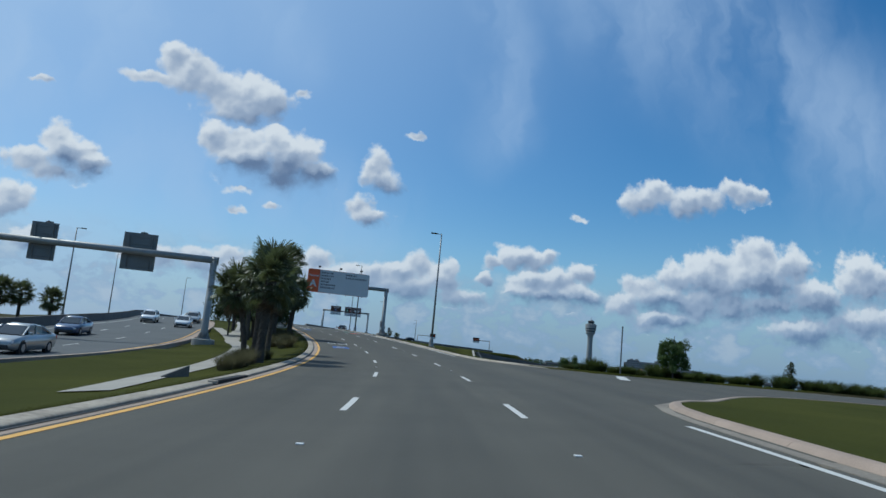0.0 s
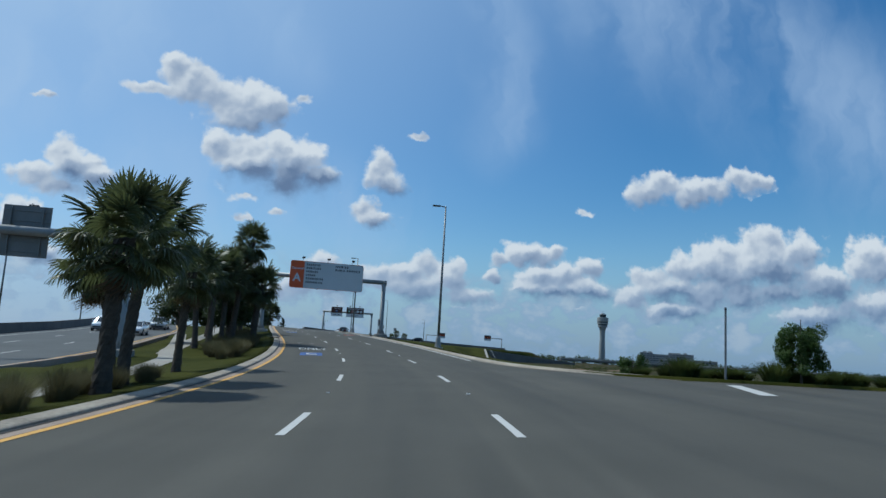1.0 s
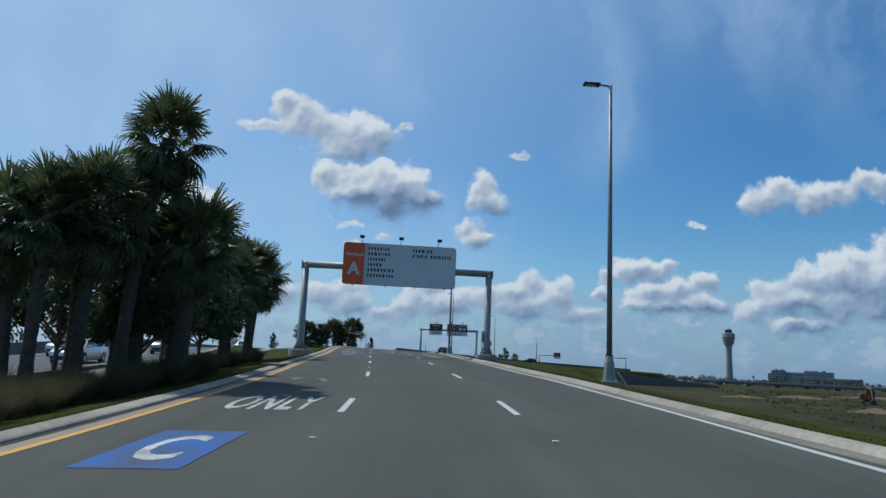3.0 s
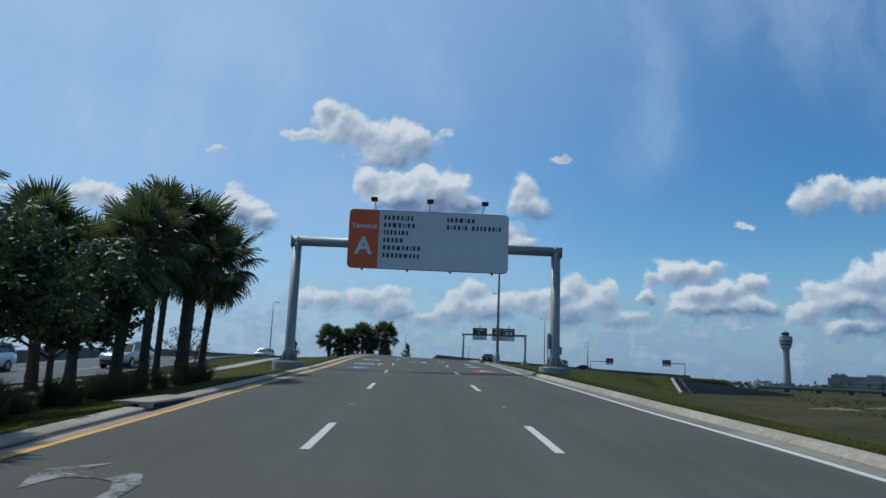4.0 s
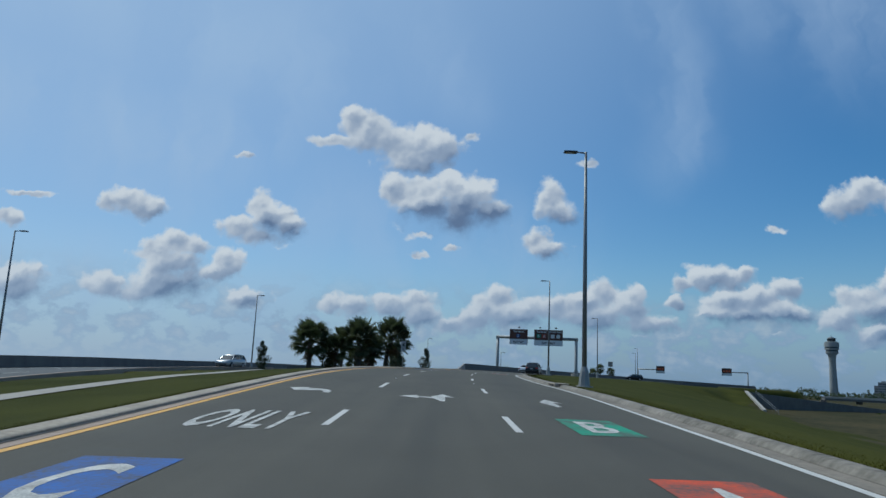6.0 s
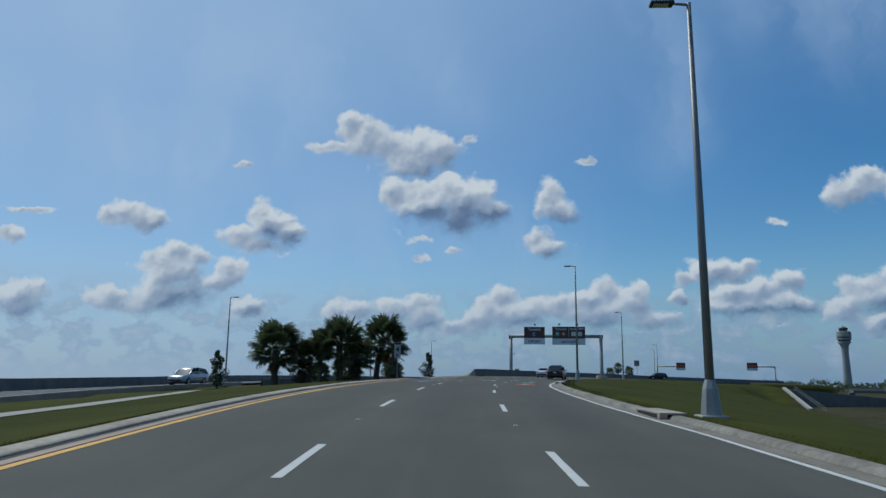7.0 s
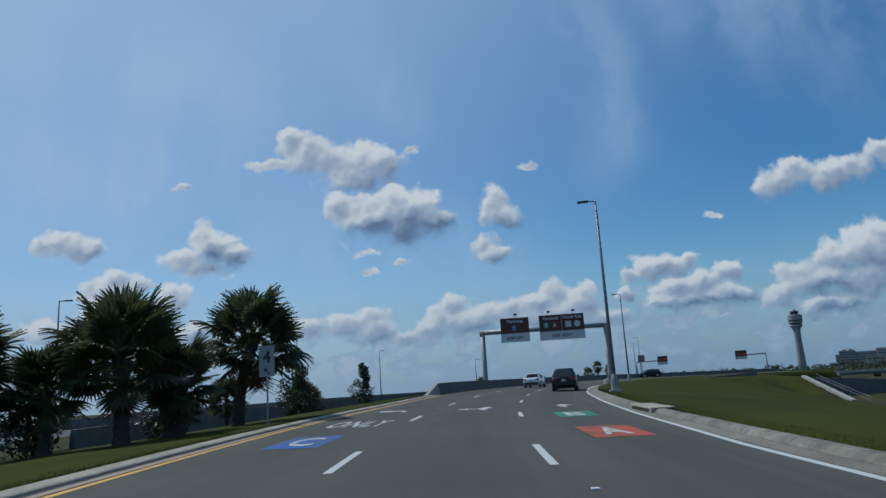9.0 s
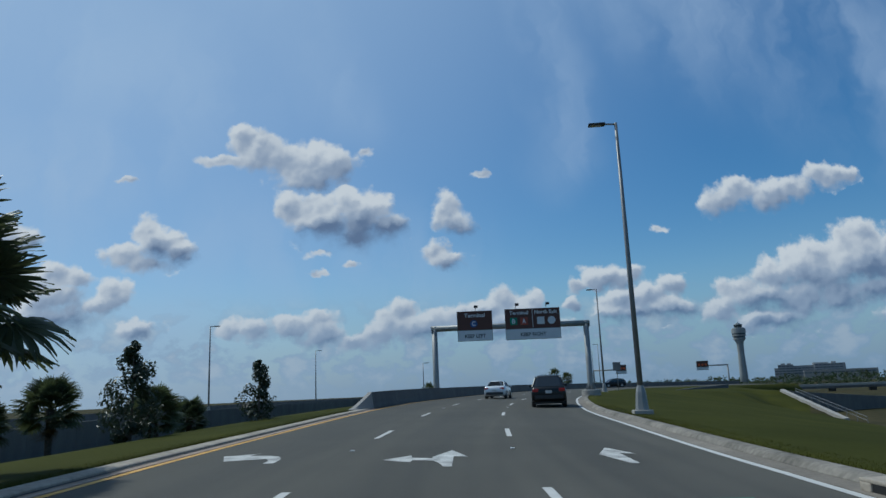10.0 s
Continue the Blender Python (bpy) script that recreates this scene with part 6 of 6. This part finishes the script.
def car(name, kind, m, paint, label, group):
    """A car with its nose along +y of m, standing on its wheels."""
    t = thing(name, m, label, "car", group)

    def ring(st):
        y, lo, hi, w = st
        mid = lo + (hi - lo) * 0.55
        return [(-w * 0.80, y, lo), (-w * 0.97, y, lo + 0.08), (-w, y, mid), (-w * 0.95, y, hi - 0.05), (-w * 0.84, y, hi), (w * 0.84, y, hi), (w * 0.95, y, hi - 0.05), (w, y, mid), (w * 0.97, y, lo + 0.08), (w * 0.80, y, lo)]

    body = part("body", loft(kind["lower"], ring), paint, t, smooth=True)
    body.data.polygons.foreach_set("use_smooth", [True] * len(body.data.polygons))

    def top(st):
        y, lo, hi, w = st
        return [(-w * 1.12, y, lo - 0.06), (-w * 1.03, y, lo + (hi - lo) * 0.45), (-w, y, hi - 0.05), (-w * 0.8, y, hi), (w * 0.8, y, hi), (w, y, hi - 0.05), (w * 1.03, y, lo + (hi - lo) * 0.45), (w * 1.12, y, lo - 0.06)]

    part("cabin", loft(kind["cabin"], top), "window", t, "dark glazed cabin", smooth=False)
    cab = kind["cabin"]

    def roof(st):
        y, lo, hi, w = st
        return [(-w * 0.97, y, hi - 0.045), (-w * 0.8, y, hi + 0.012), (w * 0.8, y, hi + 0.012), (w * 0.97, y, hi - 0.045), (0, y, hi - 0.06)]

    part("roof", loft(cab[1:-1], roof), paint, t, smooth=True)
    for sx in (-1, 1):
        for i in (0, len(cab) - 2):
            (y0, lo0, hi0, w0), (y1, lo1, hi1, w1) = cab[i], cab[i + 1]
            part("pillar", tubed([(sx * w0 * 1.05, y0, hi0 - 0.02), (sx * w1 * 1.0, y1, hi1 - 0.03)], [0.045, 0.04], 6), paint, t)
        yb = (cab[1][0] + cab[-2][0]) / 2
        part("pillar", tubed([(sx * (cab[2][3] * 1.14), yb, cab[2][1] - 0.05), (sx * cab[2][3] * 1.0, yb, cab[2][2] - 0.04)], [0.035, 0.03], 6), paint, t)
        part("mirror", boxed(sx * (kind["width"] / 2 + 0.06), cab[-1][0] - 0.35, cab[-1][1] + 0.12, 0.18, 0.12, 0.14, 0.04), paint, t)
        rear, nose = kind["lower"][1], kind["lower"][-2]
        part("tail_light", boxed(sx * rear[3] * 0.78, rear[0] - 0.015, rear[2] - 0.16, 0.34, 0.12, 0.17, 0.03), "tail", t, "red tail light")
        part("headlight", boxed(sx * nose[3] * 0.82, nose[0] - 0.02, nose[2] - 0.10, 0.30, 0.22, 0.13, 0.03), "head", t, "clear headlight")
    rear, nose = kind["lower"][0], kind["lower"][-1]
    part("rear_bumper", boxed(0, rear[0] + 0.06, rear[1] + 0.02, kind["width"] * 0.80, 0.16, 0.22, 0.04), "dark", t, "dark lower bumper")
    part("front_bumper", boxed(0, nose[0] - 0.06, nose[1] + 0.02, kind["width"] * 0.70, 0.16, 0.18, 0.04), "dark", t, "dark grille")
    part("number_plate", boxed(0, rear[0] - 0.03, rear[2] - 0.10, 0.34, 0.02, 0.16, 0.005), "plate", t, "plain pale plate")
    part("underbody", boxed(0, 0, 0.30, kind["width"] * 0.8, kind["length"] * 0.86, 0.2, 0.02), "dark", t)
    r = kind["wheel"]
    for sx in (-1, 1):
        for y in kind["axle"]:
            x = sx * (kind["width"] / 2 - 0.11)
            tyre = tubed([(x - 0.11, y, r), (x - 0.09, y, r), (x + 0.09, y, r), (x + 0.11, y, r)], [r * 0.9, r, r, r * 0.9], 20)
            wh = part("wheel", tyre, "tyre", t, "black tyre")
            part("rim", tubed([(x + sx * 0.095, y, r), (x + sx * 0.118, y, r)], [r * 0.66, r * 0.55], 14), "rim", wh)
            part("arch", tubed([(x - sx * 0.10, y, r), (x + sx * 0.085, y, r)], [r * 1.16, r * 1.16], 20), "dark", wh)
    return t


def on_road(s, u, back=False, z=None):
    p = road(s, u)
    if z is not None:
        p.z = z
    rise = math.degrees(math.atan2(road(s + 1, u).z - road(s - 1, u).z, 2.0))
    return Matrix.Translation(p) @ pose(0, 0, 0, -rise if back else rise, 0, heading(s) + (180 if back else 0))


car("sedan", SEDAN, on_road(221, -0.8), "car_white", "white four-door sedan driving on the centre lane", "cars on the road ahead")
car("suv", SUV, on_road(202.0, 4.1), "car_dark", "charcoal sport utility car driving on the outer lane", "cars on the road ahead")
OG = "cars on the oncoming carriageway"


def coming(name, kind, s, u, paint, label):
    return car(name, kind, on_road(s, u, True, opp_z(s, u)), paint, label, OG)


coming("sedan", SEDAN, 37.5, -19.6, "car_silver", "silver sedan coming on the opposite carriageway")
coming("sedan", SEDAN, 62, -24.5, "car_blue", "dark blue sedan coming on the opposite carriageway")
coming("sedan", SEDAN, 92, -19.2, "car_white", "white sedan coming on the inner oncoming lane")
coming("suv", SUV, 104, -24.6, "car_white", "white sport utility car coming on the opposite carriageway")
coming("suv", SUV, 112, -19.6, "car_silver", "silver sport utility car coming on the inner oncoming lane")
coming("suv", SUV, 178, -31.0, "car_silver", "silver sport utility car coming past the young trees")

# ---- control tower, terminal, guideway, far woods ----
tower = thing("control_tower", Matrix.Translation((220.7, 1128.0, LOW)), "tall pale concrete airport control tower with banded cab", "control tower")
TH = 72.0
part("shaft", turned([(5.2, -14), (5.0, 6), (4.1, TH * 0.45), (4.3, TH * 0.60), (5.0, TH * 0.66), (7.0, TH * 0.70)], 20), "tower", tower, "tapering pale shaft", smooth=True)
for k, (r, z0, z1, mat) in enumerate(((7.6, 0.70, 0.735, "tower"), (7.2, 0.735, 0.762, "tower_dark"), (8.6, 0.762, 0.79, "tower"), (8.4, 0.79, 0.815, "tower_dark"), (8.8, 0.815, 0.90, "tower"), (7.2, 0.90, 0.915, "tower"))):
    part("gallery" if mat == "tower" else "glazing_band", turned([(r * 0.98, TH * z0), (r, TH * z0 + 0.3), (r, TH * z1 - 0.2), (r * 0.98, TH * z1)], 20), mat, tower)
part("cab", turned([(4.2, TH * 0.915), (4.9, TH * 0.935), (5.4, TH * 0.965), (5.0, TH * 0.968)], 16), "tower_dark", tower, "dark glazed cab")
part("roof", turned([(5.2, TH * 0.968), (5.2, TH * 0.98), (3.0, TH * 0.985), (2.6, TH * 1.0)], 16), "tower", tower)
part("mast", tubed([(0, 0, TH), (0, 0, TH + 3.5)], [0.25, 0.1], 6), "dark", tower)

terminal = thing("terminal_building", Matrix.Translation((356, 1450, LOW)) @ pose(0, 0, 0, 0, 0, -17), "long pale stepped terminal building on the horizon", "building")
for x0, x1, h, d, front in ((0, 12, 12.5, 30, 0), (6, 30, 18.0, 40, -4), (30, 62, 15.5, 40, 0), (62, 108, 17.5, 45, -6), (60, 84, 19.5, 20, 4), (44, 150, 7.0, 20, -40)):
    w, x = x1 - x0, (x0 + x1) / 2
    low = h < 10
    blk = part("wing", boxed(x, front + d / 2, h / 2 - 7, w, d, h + 14, 0.2), "concrete" if low else "building", terminal, "bright low concourse" if low else "pale concrete wing")
    for k in range(int(h // 4.2)):
        for j in range(int(w // 6)):
            part("window", boxed(x0 + 3.2 + j * 6, front - 0.1, 2.6 + 4.2 * k, 5.0, 0.4, 1.5), "building_dark", blk)
for x, y in ((14, 16), (24, 20), (92, 18)):
    part("roof_plant", boxed(x, y, 19.0, 7, 8, 2.6, 0.2), "building", terminal)

guide = thing("guideway", Matrix.Translation((58, 440, 0)), "pale concrete elevated guideway on dark piers beyond the field", "bridge")


def deck(pts, w=6.0):
    for (a, b) in zip(pts, pts[1:]):
        a, b = Vector(a), Vector(b)
        d = (b - a)
        rot = d.to_track_quat("Y", "Z").to_matrix().to_4x4()
        mid = (a + b) / 2
        for off, ww, hh, dz, mat, nm in ((0, w, 0.9, -0.45, "barrier", "girder"), (-w / 2, 0.25, 0.8, 0.38, "concrete", "parapet"), (w / 2, 0.25, 0.8, 0.38, "concrete", "parapet")):
            bm = box(bmesh.new(), off, 0, dz, ww, d.length, hh, 0.03)
            bmesh.ops.transform(bm, matrix=Matrix.Translation(mid) @ rot, verts=bm.verts)
            part(nm, bm, mat, guide)
        low = far_z(58 + a.x, 440 + a.y) - 0.5
        part("pier", boxed(a.x, a.y, (low + a.z - 0.85) / 2, 2.2, 1.6, a.z - 0.85 - low, 0.1), "barrier", guide, "dark concrete pier")


deck([(14 * k, -0.00006 * (14 * k) ** 2 * 10, -1.3 - 0.03 * k) for k in range(20)])
apron = thing("slope_paving", Matrix.Translation((7.5, 287.1, 0)), "pale concrete strip running down the embankment end", "slope paving")
raw("strip", [(x + o, y, z + h) for x, y, z in ((0.0, 0.3, 1.70), (0.5, -24.2, -1.98)) for o, h in ((-0.35, 0), (0.35, 0), (0.35, -0.5), (-0.35, -0.5))],
    [(0, 4, 5, 1), (1, 5, 6, 2), (3, 7, 4, 0), (0, 1, 2, 3), (4, 7, 6, 5)], "concrete", apron)
for k in range(9):
    f = k / 8
    part("rail_post", tubed([(2.2 + 1.1 * f, 0.2 - 24 * f, 0.7 - 4.2 * f), (2.2 + 1.1 * f, 0.2 - 24 * f, 1.9 - 3.7 * f)], [0.05, 0.05], 6), "pole", apron)
for h in (0.5, 1.0):
    part("rail", tubed([(2.2, 0.2, 0.8 + h), (3.3, -23.8, -2.9 + h)], [0.04, 0.04], 6), "pole", apron)



def solid_wall(name, pts, z0, h, mat, label):
    bm = bmesh.new()
    for a, b in zip(pts, pts[1:]):
        d = Vector((b[0] - a[0], b[1] - a[1], 0))
        rot = pose(0, 0, 0, 0, 0, math.degrees(math.atan2(d.y, d.x)))
        box(bm, (a[0] + b[0]) / 2, (a[1] + b[1]) / 2, z0 + h / 2, d.length, 0.4, h, 0, rot)
    return tagged(part(name, bm, mat), label, "barrier", kind="structure")


solid_wall("wall_far", [(-15, 264), (-4, 290), (2, 302)], 1.9, 0.80, "barrier", "low dark parapet of a road behind the grass")
car("suv", SUV, Matrix.Translation((-20.0, 300.0, 3.0)) @ pose(0, 0, 0, 0, 0, 110), "car_dark", "dark sport utility car on the far road", "cars on the far road")

rng = random.Random(21)


def woods(name, label, az0, az1, dist, hmin, hmax, count, seed, leafsize):
    rng = random.Random(seed)
    verts, faces = [], []
    for i in range(count):
        a = radians(az0 + (az1 - az0) * (i + rng.random()) / count)
        d = dist * rng.uniform(0.9, 1.15)
        h = rng.uniform(hmin, hmax)
        cx, cy = -20 + d * math.sin(a), 80 + d * math.cos(a)
        w = h * rng.uniform(0.8, 1.6)
        blobs = [((cx + rng.uniform(-w, w), cy + rng.uniform(-w, w), far_z(cx, cy) + h * rng.uniform(0.2, 0.85)), h * rng.uniform(0.16, 0.3)) for _ in range(7)]
        v, f = leaf_cloud(rng, blobs, 90, leafsize)
        k = len(verts)
        verts += v
        faces += [tuple(q + k for q in g) for g in f]
    ob = raw(name, verts, faces, "leaf")
    return tagged(ob, label, "woods", kind="stuff")


woods("treeline", "dark uneven line of far trees on the horizon", -4, 62, 1250, 8, 14, 240, 31, 1.4)
woods("treeline", "dark clumps of trees round the airport", 6, 40, 640, 3.6, 7.0, 170, 32, 0.6)

# far palms and trees beside the road past the bend
for i, (x, y, top) in enumerate(((-31.0, 330, 8.2), (-33.5, 333, 6.6), (-28.0, 336, 7.2), (-62, 330, 6.0))):
    palm(x, y, 1.0, top, 1.9, (0, 0), 90 + i, leaves=26, skirt=2, group="palms past the bend")
for i in range(9):
    x, y = 196 + i * 11 + rng.uniform(-5, 5), 860 + rng.uniform(-40, 40)
    palm(x, y, far_z(x, y), far_z(x, y) + rng.uniform(9, 12.5), 1.9, (0, 0), 110 + i, leaves=22, skirt=0, group="palms by the airport", label="tall slim palm by the airport")

wall_pts = [(8.2, 287.8, 1.4), (15, 292.5, 0.75), (22, 296.5, 0.1), (29, 300.5, -0.5), (37, 305, -1.2), (46, 310, -2.0)]
wv, wf = [], []
for x, y, z in wall_pts:
    wv += [(x, y, LOW - 0.5), (x, y, z), (x + 0.1, y + 0.5, z), (x + 0.1, y + 0.5, LOW - 0.5)]
for i in range(len(wall_pts) - 1):
    for j in range(3):
        a = 4 * i + j
        wf.append((a, a + 4, a + 5, a + 1))
tagged(raw("wall_abutment", wv, wf, "barrier"), "dark grey abutment wall falling away beside the embankment", "wall", kind="structure")


# ---- kerb, gutter and barrier lengths ----
piece_run("kerb_stone", kerb_left, run_l, SQUARE, "kerb", 3.05, 0.006)
piece_run("gutter_slab", gutter_left, run_l, GUTTER_L, "gutter", 6.1)
piece_run("kerb_stone", kerb_right, [p for p in run_r[::-1] if p[0] <= 98], ROLL, "kerb", 3.05, 0.006)
# from s = 98 on, a greyer and darker colour than the stretch before
piece_run("kerb_stone", kerb_right, [p for p in run_r[::-1] if p[0] >= 98], ROLL, "kerb_grey", 3.05, 0.006)
piece_run("gutter_slab", gutter_right, run_r[::-1], APRON, "apron", 6.1)
piece_run("gutter_slab", gutter_right, island_edge, APRON, "apron", 6.1)
piece_run("kerb_stone", kerb_island, island_edge, ROLL, "gutter")
piece_run("parapet_length", barrier_left, [(s, -5.72) for s in np.arange(199.9, S_END - 4, 4.0)], SHAPE, "barrier", 6.0, 0.02)
piece_run("parapet_length", barrier_opp, [(s, opp_out(s)) for s in np.arange(-80, S_END - 4, 5.0)], SHAPE, "barrier", 8.0, 0.02, lambda s, u: opp_z(s, u))
WALL_IN = [(0.0, -2.2), (0.0, 0.36), (-0.22, 0.36), (-0.30, 0.2), (-0.34, 0.0), (-0.34, -2.2)]
piece_run("parapet_length", barrier_opp_in, [(s, opp_in(s) + 0.3) for s in np.arange(186, S_END - 4, 4.0)], WALL_IN, "barrier", 6.0, 0.02, opp_z)
piece_run("kerb_stone", kerb_opp, [(s, opp_in(s)) for s in np.arange(-80, 181, 4.0)], [(-0.55, -0.2), (-0.55, 0.02), (-0.12, 0.02), (-0.10, 0.14), (0.0, 0.16), (0.22, 0.16), (0.26, -0.2)], "gutter", 6.1, 0.02, opp_z)
